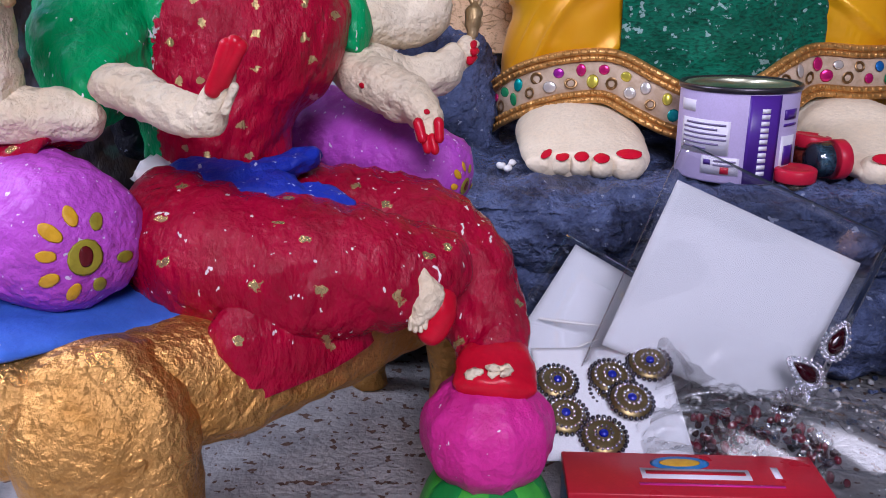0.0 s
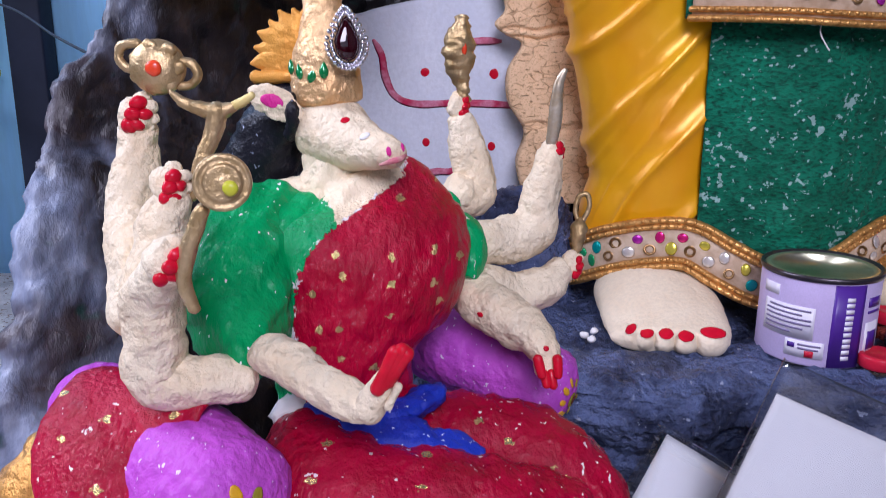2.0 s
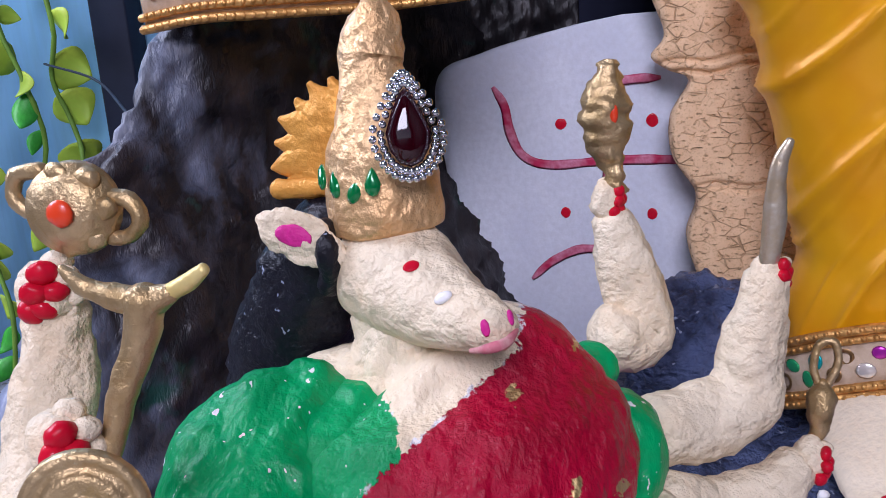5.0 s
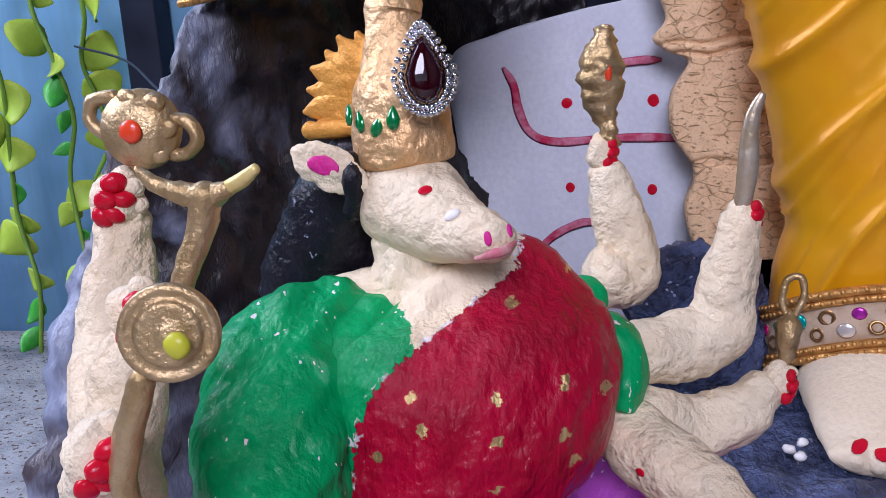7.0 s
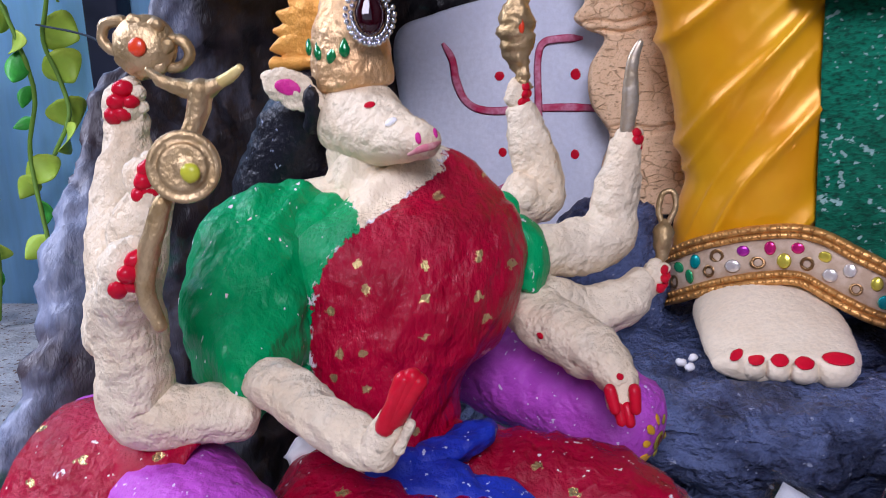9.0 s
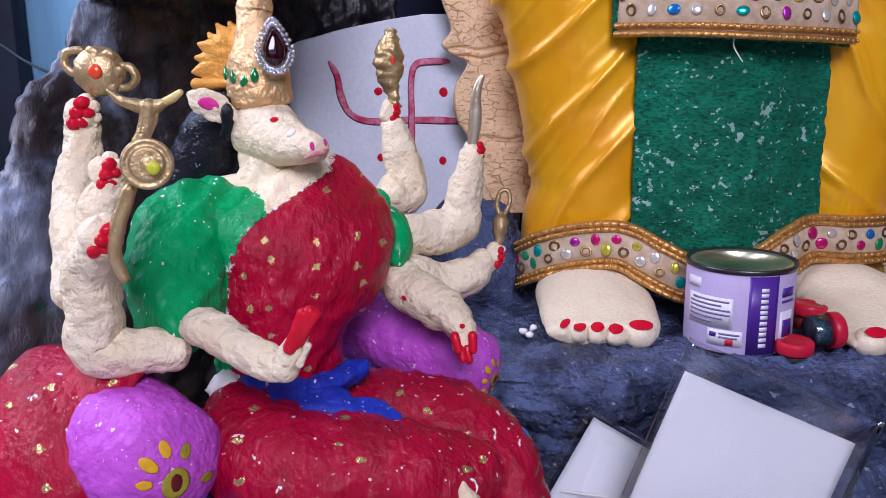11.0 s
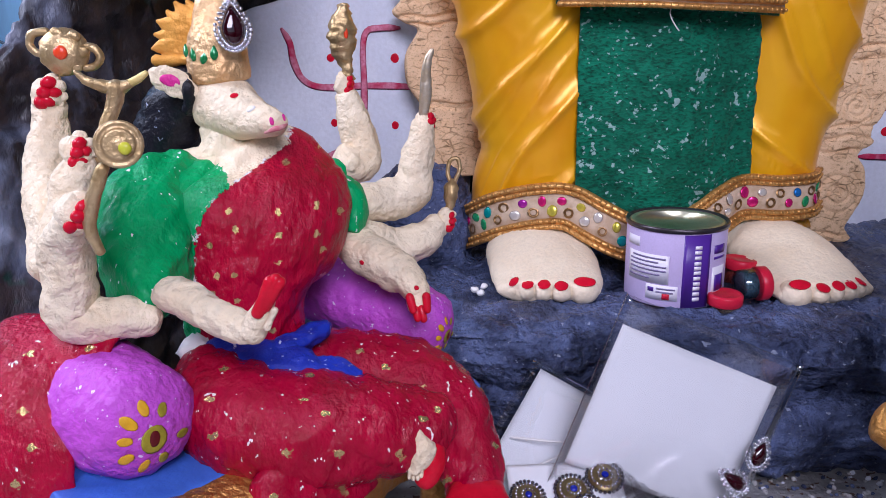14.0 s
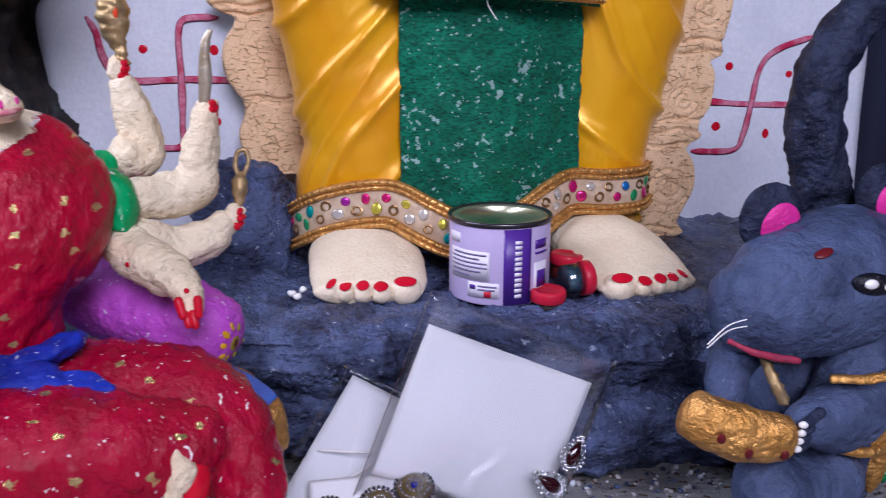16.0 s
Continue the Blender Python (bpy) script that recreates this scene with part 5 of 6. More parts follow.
dhoti = empty("dhoti", "bright yellow satin cloth draped in diagonal pleats round the legs", "garment")
s = Sculpt()
s.tube([(0.096, 0.652, 0.128, 0.052, 0.030), (0.094, 0.650, 0.165, 0.053, 0.036), (0.100, 0.652, 0.20, 0.052, 0.040), (0.100, 0.655, 0.26, 0.062, 0.044), (0.098, 0.660, 0.32, 0.068, 0.048), (0.096, 0.664, 0.38, 0.074, 0.050), (0.10, 0.668, 0.50, 0.078, 0.050)],
       SATIN, 200, 0.003, (1, 0, 0), (0, 0.3), 0.0008, 30, pleat(-0.75, 56, 0.0056, 0.4))
part("left_leg_drape", s, dhoti)
s = Sculpt()
s.tube([(0.300, 0.652, 0.128, 0.044, 0.032), (0.301, 0.648, 0.18, 0.045, 0.038), (0.301, 0.650, 0.22, 0.053, 0.042), (0.302, 0.652, 0.27, 0.062, 0.045), (0.302, 0.656, 0.32, 0.068, 0.048), (0.30, 0.660, 0.38, 0.072, 0.050), (0.296, 0.664, 0.50, 0.076, 0.050)],
       SATIN, 200, 0.003, (1, 0, 0), (0, 0.3), 0.0008, 30, pleat(0.85, 50, 0.0058, 1.3))
part("right_leg_drape", s, dhoti)


def panel_front(u, v):
    """The velvet front panel: pointed lower edge, soft waves."""
    x = 0.126 + 0.144 * u + 0.004 * (0.5 - u) * (v * 3 % 1) * 0.2
    low = 0.172 - 0.024 * (1 - (2 * u - 1) ** 2)
    z = low + (0.44 - low) * v
    y = 0.594 + 0.020 * (2 * u - 1) ** 2 + 0.004 * math.sin(u * 9 + v * 2) - 0.006 * (1 - v)
    return (x, y, z)


ob = rock_sheet(panel_front, 60, 90, VELVET, 0.0035, 45, 0.005).build("front_panel")
tagged(ob, "green crushed velvet front panel with worn pale specks", "cloth")

SEQUIN_COLOURS = [("pink", (0.75, 0.02, 0.20)), ("blue", (0.02, 0.22, 0.65)), ("teal", (0.0, 0.40, 0.38)), ("gold", (0.75, 0.55, 0.30)), ("magenta", (0.5, 0.03, 0.42)), ("yellow", (0.7, 0.6, 0.08)), ("silver", (0.8, 0.74, 0.66)), ("green", (0.03, 0.45, 0.16))]
SEQUINS = [plain("sequin_" + name, col, 0.22, 0.55, 0.3) for name, col in SEQUIN_COLOURS]


def disc_mesh(name, mat, r):
    s = Sculpt()
    s.lathe((0, 0, 0), [(r * 0.25, 0.0002), (r * 0.8, -0.0003), (r, 0.0001), (r * 0.8, 0.0006), (r * 0.25, 0.0009)], mat, segs=12)
    ob = s.build(name)
    me = ob.data
    bpy.data.objects.remove(ob)
    return me


def ring_mesh(name, mat, r, thick):
    s = Sculpt()
    rings = [[np.array(((r + thick * math.cos(b)) * math.cos(a), (r + thick * math.cos(b)) * math.sin(a), thick * 0.6 * math.sin(b))) for a in [6.28318 * j / 14 for j in range(14)]] for b in (0, 1.57, 3.14, 4.71, 6.283)]
    s.grid(rings, [[(0, 0)] * 14] * 5, mat, caps=False)
    ob = s.build(name)
    me = ob.data
    bpy.data.objects.remove(ob)
    return me


DISCS = [disc_mesh("sequin", mat, 0.0046) for mat in SEQUINS]
OLDGOLD = plain("antique_gold_ring", (0.30, 0.17, 0.07), 0.3, 0.8)
RING = ring_mesh("sequin_ring", OLDGOLD, 0.0036, 0.0011)


def trim_band(path, width, label, lean=(0, 0, 1), seed=1):
    """An embroidered border: net band, two braided gold edges of beads, two rows of sequins."""
    rng = random.Random(seed)
    top = empty("trim_band", label, "trim", "embroidered borders")
    line = smooth_path(path, 0.0025)
    tang = np.gradient(line, axis=0)
    up0 = np.array(lean, float) / np.linalg.norm(lean)
    ups, outs = [], []
    for t in tang:
        t = t / np.linalg.norm(t)
        u = up0 - t * up0.dot(t)
        u /= np.linalg.norm(u)
        n = np.cross(t, u)
        if n[1] > 0:
            n = -n
        ups.append(u), outs.append(n)
    half = width / 2
    s = Sculpt()
    rings = []
    for p, u, n in zip(line, ups, outs):
        w = 0.0006 * noise.noise(Vector(p) * 120)
        rings.append([p + u * half + n * w, p + n * (0.001 + w), p - u * half + n * w, p - u * half - n * 0.0015, p - n * 0.0012, p + u * half - n * 0.0015])
    s.grid(rings, [[(0, 0)] * 6] * len(rings), NET)
    part("net", s, top)
    for side in (1, -1):
        s = Sculpt()
        for off, r in ((0.455, 0.0024), (0.335, 0.0021)):
            s.tube([(*(p + u * side * width * off + n * 0.001), r * 1.25, r) for p, u, n in zip(line[::3], ups[::3], outs[::3])], GOLDBRAID, 8, 0.003, None, (1, 1), 0.0002, 500)
        dist = 0.0
        for i in range(1, len(line)):
            dist += np.linalg.norm(line[i] - line[i - 1])
            if dist > 0.0029:
                dist = 0
                for off in (0.46, 0.33):
                    s.blob(tuple(line[i] + ups[i] * side * width * off + outs[i] * 0.0031), (0.0016, 0.0015, 0.0016), GOLDBRAID, None, 6, 4, 0)
        part("edge_braid", s, top)
    dist, k = 0.004, 0
    for i in range(1, len(line)):
        dist += np.linalg.norm(line[i] - line[i - 1])
        if dist > 0.0056:
            dist = 0.0
            k += 1
            row = 0.115 if k % 2 else -0.115
            q = line[i] + ups[i] * width * row + outs[i] * 0.0014
            n = Vector(outs[i]) + Vector((rng.uniform(-0.2, 0.2), 0, rng.uniform(-0.2, 0.2)))
            ring = k % 4 in (2, 3) and rng.random() < 0.75
            ob = new("sequin_ring" if ring else "sequin", RING if ring else DISCS[rng.randrange(8) if k % 3 else rng.choice((0, 1, 2, 6, 6))])
            ob.matrix_world = Matrix.Translation(q) @ n.to_track_quat("Z", "Y").to_matrix().to_4x4() @ Matrix.Diagonal((rng.uniform(0.75, 1.1), rng.uniform(0.75, 1.1), 1.0, 1.0))
            ob.parent = top
    return top


trim_band([(0.034, 0.668, 0.122), (0.045, 0.628, 0.138), (0.062, 0.608, 0.150), (0.090, 0.598, 0.158), (0.117, 0.592, 0.159), (0.140, 0.580, 0.148), (0.162, 0.574, 0.138), (0.190, 0.574, 0.134), (0.220, 0.580, 0.143), (0.245, 0.590, 0.157), (0.264, 0.600, 0.163), (0.295, 0.603, 0.161), (0.325, 0.612, 0.161), (0.343, 0.636, 0.162)],
          0.036, "gold braided border with coloured sequins at the cloth's foot", (0, 0.15, 1), 3)
trim_band([(0.110, 0.604, 0.3385), (0.138, 0.585, 0.3380), (0.172, 0.574, 0.3370), (0.208, 0.573, 0.3350), (0.246, 0.581, 0.3335), (0.281, 0.598, 0.3320)], 0.049, "gold braided sequin border on the tunic's hem", (0, 0.10, 1), 5)
trim_band([(-0.272, 0.563, 0.366), (-0.235, 0.550, 0.368), (-0.195, 0.544, 0.367), (-0.145, 0.543, 0.366), (-0.104, 0.550, 0.368)], 0.047, "gold braided sequin border on a black hanging cloth", (0, 0.0, 1), 8)


def tunic(u, v):
    x = 0.106 + 0.178 * u
    return (x, 0.582 + 0.026 * (2 * u - 1) ** 2 + 0.002 * math.sin(u * 20), 0.316 - 0.010 * u + 0.2 * v)


tagged(rock_sheet(tunic, 50, 30, VELVET, 0.0015, 60, 0.006).build("tunic"), "green velvet tunic over the yellow cloth, sequin hem", "garment")


def hanging(u, v):
    x = -0.262 + 0.161 * u
    return (x, 0.553 + 0.016 * (2 * u - 1) ** 2 + 0.003 * math.sin(u * 25), 0.353 + 0.22 * v)


tagged(rock_sheet(hanging, 40, 30, BLACKCLOTH, 0.002, 50, 0.02).build("hanging_cloth"), "black cloth hanging above the seat with a sequin border", "cloth")
s = Sculpt()
s.tube([(0.189, 0.579, 0.318, 0.0005), (0.186, 0.576, 0.308, 0.0005), (0.190, 0.575, 0.300, 0.0005), (0.193, 0.575, 0.296, 0.0005)], WHITE, 6, 0.002, amp=0)
tagged(s.build("thread"), "loose white thread hanging from the tunic hem", "thread")

# ---- paint tin, glitter jars ----
LILAC = paint("lilac_label", (0.56, 0.46, 0.70), 0.35, (0.52, 0.42, 0.66), 60, 0.4, 900, 0.1, 0.0002)
VIOLET = plain("violet_label", (0.075, 0.02, 0.25), 0.35)
LABELWHITE = plain("white_label", (0.78, 0.74, 0.82), 0.4)
PRINT = plain("grey_print", (0.22, 0.18, 0.32), 0.5)
TIN = paint("tin_metal", (0.80, 0.77, 0.56), 0.36, (0.66, 0.64, 0.42), 80, 0.6, 400, 0.2, 0.0003, metal=0.95)
RIMDARK = plain("dark_tin_rim", (0.09, 0.08, 0.09), 0.3, 0.8)
REDCAP = paint("red_plastic", (0.60, 0.015, 0.045), 0.32, None, 60, 0.3, 700, 0.1, 0.0002)
GLITTER_BLUE = paint("dark_blue_glitter", (0.015, 0.05, 0.08), 0.2, (0.10, 0.22, 0.30), 900, 1.0, 2500, 0.9, 0.0006, metal=0.6)
GLITTER_RED = paint("red_glitter", (0.30, 0.02, 0.02), 0.25, (0.5, 0.1, 0.06), 900, 1.0, 2500, 0.8, 0.0006, metal=0.5)
GLITTER_BLACK = paint("black_glitter", (0.02, 0.015, 0.015), 0.25, (0.12, 0.08, 0.05), 900, 1.0, 2500, 0.8, 0.0006, metal=0.5)
CLEAR = film("clear_jar", 0.08, 0.2)

CAN = Vector((0.188, 0.534, 0.1035))
can = empty("paint_tin", "small lilac and violet paint tin with a metal lid", "tin", at=tuple(CAN))
R, H = 0.0362, 0.059
s = Sculpt()
s.lathe(tuple(CAN), [(R - 0.003, 0.0), (R - 0.0005, 0.0008), (R, 0.002), (R, H - 0.003), (R - 0.001, H - 0.001)], LILAC, segs=64, caps=False)
part("can_body", s, can)
s = Sculpt()
s.lathe(tuple(CAN), [(R - 0.0005, H - 0.0035), (R + 0.0010, H - 0.003), (R + 0.0014, H - 0.001), (R + 0.0008, H + 0.0005), (R - 0.0006, H + 0.0002), (R - 0.0016, H - 0.002)], RIMDARK, segs=64, caps=False)
part("rim", s, can)
s = Sculpt()
s.lathe(tuple(CAN), [(R - 0.0013, H - 0.0015), (R - 0.003, H - 0.0004), (R - 0.0060, H - 0.0008), (R - 0.0072, H - 0.0050), (R - 0.0085, H - 0.0065), (R - 0.013, H - 0.0045), (0.006, H - 0.0040), (0.001, H - 0.0040)], TIN, segs=64)
s.tube([(CAN.x + 0.004, CAN.y - 0.008, CAN.z + H - 0.0042, 0.004, 0.001), (CAN.x + 0.003, CAN.y, CAN.z + H - 0.0030, 0.0012, 0.0012), (CAN.x + 0.006, CAN.y + 0.012, CAN.z + H - 0.0042, 0.003, 0.001)], TIN, 12, 0.002, (1, 0, 0), amp=0)
part("lid", s, can, "dented metal lid")


def wrap(name, a0, a1, z0, z1, mat, parent, lift, label=""):
    """A printed patch that follows the tin's round side; angles in degrees from the viewer's side."""
    s = Sculpt()
    n = max(2, int((a1 - a0) / 4))
    rings = []
    for i in range(n + 1):
        a = radians(-90 + a0 + (a1 - a0) * i / n)
        d = np.array((math.cos(a), math.sin(a), 0))
        c = np.array(CAN)
        rings.append([c + d * (R + lift) + np.array((0, 0, z0)), c + d * (R + lift) + np.array((0, 0, z1)), c + d * (R - 0.001) + np.array((0, 0, z1)), c + d * (R - 0.001) + np.array((0, 0, z0))])
    s.grid(rings, [[(0, 0)] * 4] * (n + 1), mat)
    return part(name, s, parent, label)


stripe = wrap("violet_stripe", -9, 23, 0.0015, H - 0.004, VIOLET, can, 0.0003, "violet stripe with pale lettering bars")
text_patch = wrap("white_patch", -80, -24, 0.018, 0.039, LABELWHITE, can, 0.0003)
low_patch = wrap("white_patch", -50, -13, 0.006, 0.017, LABELWHITE, can, 0.0003)
side_patch = wrap("white_patch", 28, 52, 0.006, 0.030, LABELWHITE, can, 0.0003)
wrap("white_patch", -84, -62, 0.043, 0.050, LABELWHITE, can, 0.0003)
for a0, a1, z in ((-72, -28, 0.0365), (-76, -36, 0.0335), (-76, -27, 0.0305), (-76, -27, 0.0275), (-76, -34, 0.0245), (-76, -46, 0.0215)):
    wrap("print_bar", a0, a1, z - 0.0006, z + 0.0006, PRINT, text_patch, 0.0006)
for a0, a1, z in ((-37, -16, 0.0145), (-37, -18, 0.0120)):
    wrap("print_bar", a0, a1, z - 0.0006, z + 0.0006, PRINT, low_patch, 0.0006)
wrap("print_bar", -47, -40, 0.0118, 0.0150, VIOLET, low_patch, 0.0006)
wrap("warning_mark", -30, -22, 0.0068, 0.0110, REDCAP, low_patch, 0.0006, "small red warning mark")
for z in (0.0065, 0.0105, 0.0145, 0.0180, 0.0220, 0.0260, 0.0295, 0.0330, 0.0370, 0.0410, 0.0445):
    wrap("letter_bar", 3.5, 11.5, z, z + 0.0026, LABELWHITE, stripe, 0.0006)
wrap("print_bar", 29, 50, 0.036, 0.0375, VIOLET, can, 0.0006)
wrap("print_bar", 29, 48, 0.040, 0.046, VIOLET, can, 0.0006)
wrap("print_bar", 32, 48, 0.012, 0.024, VIOLET, side_patch, 0.0006)


def glitter_jar(c, axis, fill, label, tall=0.0125):
    j = empty("glitter_jar", label, "jar", "glitter jars", at=c)
    q = Vector(axis).normalized()
    s = Sculpt()
    s.lathe(c, [(0.0085, 0.0), (0.0100, 0.0008), (0.0105, 0.002), (0.0105, tall * 0.8)], fill, axis, 28)
    part("glitter", s, j)
    s = Sculpt()
    s.lathe(c, [(0.0105, -0.0008), (0.0113, 0.0), (0.0116, tall), (0.0100, tall + 0.002)], CLEAR, axis, 28)
    glass = part("jar_glass", s, j)
    s = Sculpt()
    top = Vector(c) + q * tall
    prof = [(0.0120, 0.0), (0.0126, 0.0006), (0.0126, 0.0070), (0.0118, 0.0080), (0.0095, 0.0083), (0.0088, 0.0074), (0.001, 0.0074)]
    s.lathe(tuple(top), prof, REDCAP, axis, 40)
    part("cap", s, glass, "red plastic cap")
    return j


glitter_jar((0.2150, 0.5000, 0.1020), (0, -0.05, 1), GLITTER_BLACK, "small glitter jar with red screw cap on the ledge", 0.005)
glitter_jar((0.2300, 0.5120, 0.1165), (0.95, 0.12, 0.03), GLITTER_BLUE, "blue glitter jar with red cap lying on its side")
glitter_jar((0.2420, 0.5480, 0.1060), (0.1, 0.0, 1), GLITTER_RED, "red glitter jar with red cap beside the tin")


# ---- slate-blue animal figure with sweet bowl: one mesh ----
s = Sculpt()
s.tube([(0.286, 0.372, 0.141, 0.022, 0.024), (0.302, 0.374, 0.142, 0.032, 0.033), (0.325, 0.382, 0.144, 0.040, 0.038), (0.352, 0.392, 0.148, 0.045, 0.040), (0.380, 0.405, 0.150, 0.042, 0.038)], MOUSE, 72, 0.002, (0.3, -0.9, 0), (0.7, 0.7), 0.0026, 48)
s.blob((0.372, 0.415, 0.055), (0.055, 0.048, 0.075), MOUSE, None, 40, 28, 0.003, 35)
for x, y, z in ((0.318, 0.402, 0.1835), (0.408, 0.425, 0.19)):
    s.blob((x, y, z), (0.020, 0.007, 0.021), MOUSEDARK, Matrix.Rotation(0.25, 3, "Y"), 28, 18, 0.001, 90)
    s.blob((x + 0.003, y - 0.0055, z - 0.003), (0.0125, 0.0035, 0.0135), PINK, Matrix.Rotation(0.25, 3, "Y"), 24, 14, 0.0006, 90)
s.blob((0.349, 0.3485, 0.158), (0.0125, 0.005, 0.0062), BLACK, Matrix.Rotation(0.15, 3, "Y"), 22, 12, 0.0004, 100)
s.blob((0.3445, 0.3440, 0.1595), (0.0040, 0.0022, 0.0028), WHITE, None, 12, 8, 0), s.blob((0.3555, 0.3445, 0.1575), (0.0036, 0.0022, 0.0024), WHITE, None, 12, 8, 0)
s.tube([(0.2715, 0.3535, 0.1285, 0.0012), (0.282, 0.3480, 0.1240, 0.0017), (0.294, 0.3462, 0.1205, 0.0022), (0.3075, 0.3452, 0.1185, 0.0018)], MOUTH, 12, 0.003, None, (1, 1), 0.0006, 150)
s.dab((0.322, 0.352, 0.180), MAROON, 0.006, 0.003, 0.0008, 0.5)
# arms, bands, paws, knee
s.tube([(0.300, 0.385, 0.115, 0.013), (0.285, 0.375, 0.103, 0.013), (0.277, 0.362, 0.092, 0.010)], MOUSE, 28, 0.003, None, (1, 1), 0.0015, 80)
s.tube([(0.372, 0.378, 0.106, 0.023), (0.356, 0.362, 0.085, 0.023), (0.335, 0.350, 0.079, 0.019), (0.316, 0.343, 0.082, 0.012)], MOUSE, 36, 0.003, None, (1, 1), 0.0015, 60)
for k in range(4):
    s.tube([(0.318, 0.336 + 0.001 * k, 0.091 - 0.005 * k, 0.0032), (0.308, 0.331 + 0.001 * k, 0.089 - 0.0052 * k, 0.0030)], MOUSEDARK, 12, 0.002, None, (1, 1), 0.0004, 150)
    s.blob((0.3045, 0.3295 + 0.001 * k, 0.0885 - 0.0052 * k), (0.0026, 0.0022, 0.0020), WHITE, None, 10, 6, 0)
s.tube([(0.330, 0.345, 0.106, 0.0030, 0.0022), (0.350, 0.336, 0.109, 0.0032, 0.0022), (0.372, 0.343, 0.112, 0.0030, 0.0022)], GOLD, 12, 0.003, None, (1, 1), 0.0007, 200)
s.tube([(0.340, 0.353, 0.060, 0.0028), (0.360, 0.350, 0.056, 0.0030), (0.378, 0.355, 0.055, 0.0028)], GOLD, 12, 0.003, None, (1, 1), 0.0007, 200)
s.tube([(0.300, 0.366, 0.112, 0.0022), (0.304, 0.358, 0.100, 0.0030), (0.309, 0.356, 0.090, 0.0032)], BRASS, 12, 0.002, None, (1, 1), 0.0016, 300)
s.blob((0.385, 0.372, 0.065), (0.010, 0.008, 0.050), GOLD, None, 20, 14, 0.002, 70)
s.blob((0.402, 0.382, 0.070), (0.014, 0.010, 0.055), GREEN, None, 20, 14, 0.002, 70)
s.tube([(0.300, 0.348, 0.040, 0.020), (0.315, 0.360, 0.032, 0.026), (0.345, 0.375, 0.030, 0.030)], MOUSE, 32, 0.003, None, (1, 1), 0.002, 60)
s.tube([(0.285, 0.340, 0.008, 0.012, 0.008), (0.305, 0.350, 0.010, 0.015, 0.010), (0.330, 0.360, 0.012, 0.016, 0.012)], MOUSE, 28, 0.003, None, (1, 1), 0.0015, 80)
# bowl
s.tube([(0.2505, 0.349, 0.0905, 0.0110, 0.0135), (0.263, 0.343, 0.0850, 0.0120, 0.0150), (0.280, 0.338, 0.0800, 0.0115, 0.0150), (0.298, 0.336, 0.0785, 0.0100, 0.0125)], GOLD, 36, 0.002, (0, 1, 0), (0.6, 0.6), 0.0014, 80)
for x, z in ((0.2565, 0.0815), (0.2735, 0.0730), (0.293, 0.0715)):
    s.dab((x, 0.322, z), MAROON, 0.0023, 0.0034, 0.0012)
# tail that arches behind
s.tube([(0.405, 0.455, 0.02, 0.020), (0.408, 0.46, 0.09, 0.020), (0.398, 0.456, 0.15, 0.019), (0.378, 0.452, 0.205, 0.0175), (0.370, 0.450, 0.240, 0.0165), (0.376, 0.450, 0.272, 0.0155), (0.392, 0.450, 0.298, 0.0145), (0.418, 0.450, 0.310, 0.0135), (0.45, 0.452, 0.305, 0.012), (0.47, 0.455, 0.28, 0.0105)], MOUSEDARK, 28, 0.003, None, (1, 1), 0.003, 90)
tagged(s.build("statue"), "slate-blue painted animal figure holding a gilded bowl on the floor", "statue")
s = Sculpt()
for k in range(2):
    s.tube([(0.282, 0.353, 0.137 + 0.004 * k, 0.0002), (0.268, 0.350, 0.136 + 0.003 * k, 0.0002), (0.256, 0.348, 0.128 + 0.002 * k, 0.00016)], WHITE, 6, 0.003, amp=0)
tagged(s.build("whiskers"), "thin pale plastic whiskers on the animal figure", "whiskers")


# ---- cards, bags, brooches, box ----
def sheet_between(name, corner, a, b, thick, mat, wave, label, category, lift=0.0, parent=None):
    """A flat piece from a corner along two sides, slightly bowed."""
    c, a, b = np.array(corner), np.array(a), np.array(b)
    n = np.cross(a, b)
    n /= np.linalg.norm(n)
    if n[1] > 0:
        n = -n
    def fn(u, v):
        q = c + a * u + b * v
        return tuple(q + n * (lift + wave * math.sin(math.pi * u) * math.sin(math.pi * v) + wave * 0.8 * noise.noise(Vector(q) * 25)))
    s = Sculpt()
    rings = []
    for i in range(25):
        front = [np.array(fn(j / 24, i / 24)) for j in range(25)]
        rings.append([q + n * thick / 2 for q in front] + [q - n * thick / 2 for q in front[::-1]])
    s.grid(rings, [[(0, 0)] * 50] * 25, mat)
    if parent:
        return part(name, s, parent, label)
    return tagged(s.build(name), label, category)


A, B = (0.099, 0.004, -0.045), (-0.035, -0.013, -0.083)
TOP1 = (0.116, 0.403, 0.130)
bag1 = empty("jewel_card", "white card in a clear plastic bag leaning on the rock", "card", "bagged cards", at=TOP1)
sheet_between("card", TOP1, A, B, 0.0008, PAPER, 0.0008, "", "", 0, bag1)
ua, ub = np.array(A) / np.linalg.norm(A), np.array(B) / np.linalg.norm(B)
sheet_between("bag", tuple(np.array(TOP1) - ua * 0.006 - ub * 0.018), tuple(ua * 0.124), tuple(ub * 0.123), 0.0003, FILM, 0.0022, "clear plastic bag", "", 0.0022, bag1)
TOP2, B2 = (0.0755, 0.453, 0.0805), (-0.054, -0.062, -0.058)
bag2 = empty("jewel_card", "white card in a clear bag half under another card", "card", "bagged cards", at=TOP2)
sheet_between("card", TOP2, (0.094, -0.015, -0.054), B2, 0.0008, PAPER, 0.0006, "", "", 0, bag2)
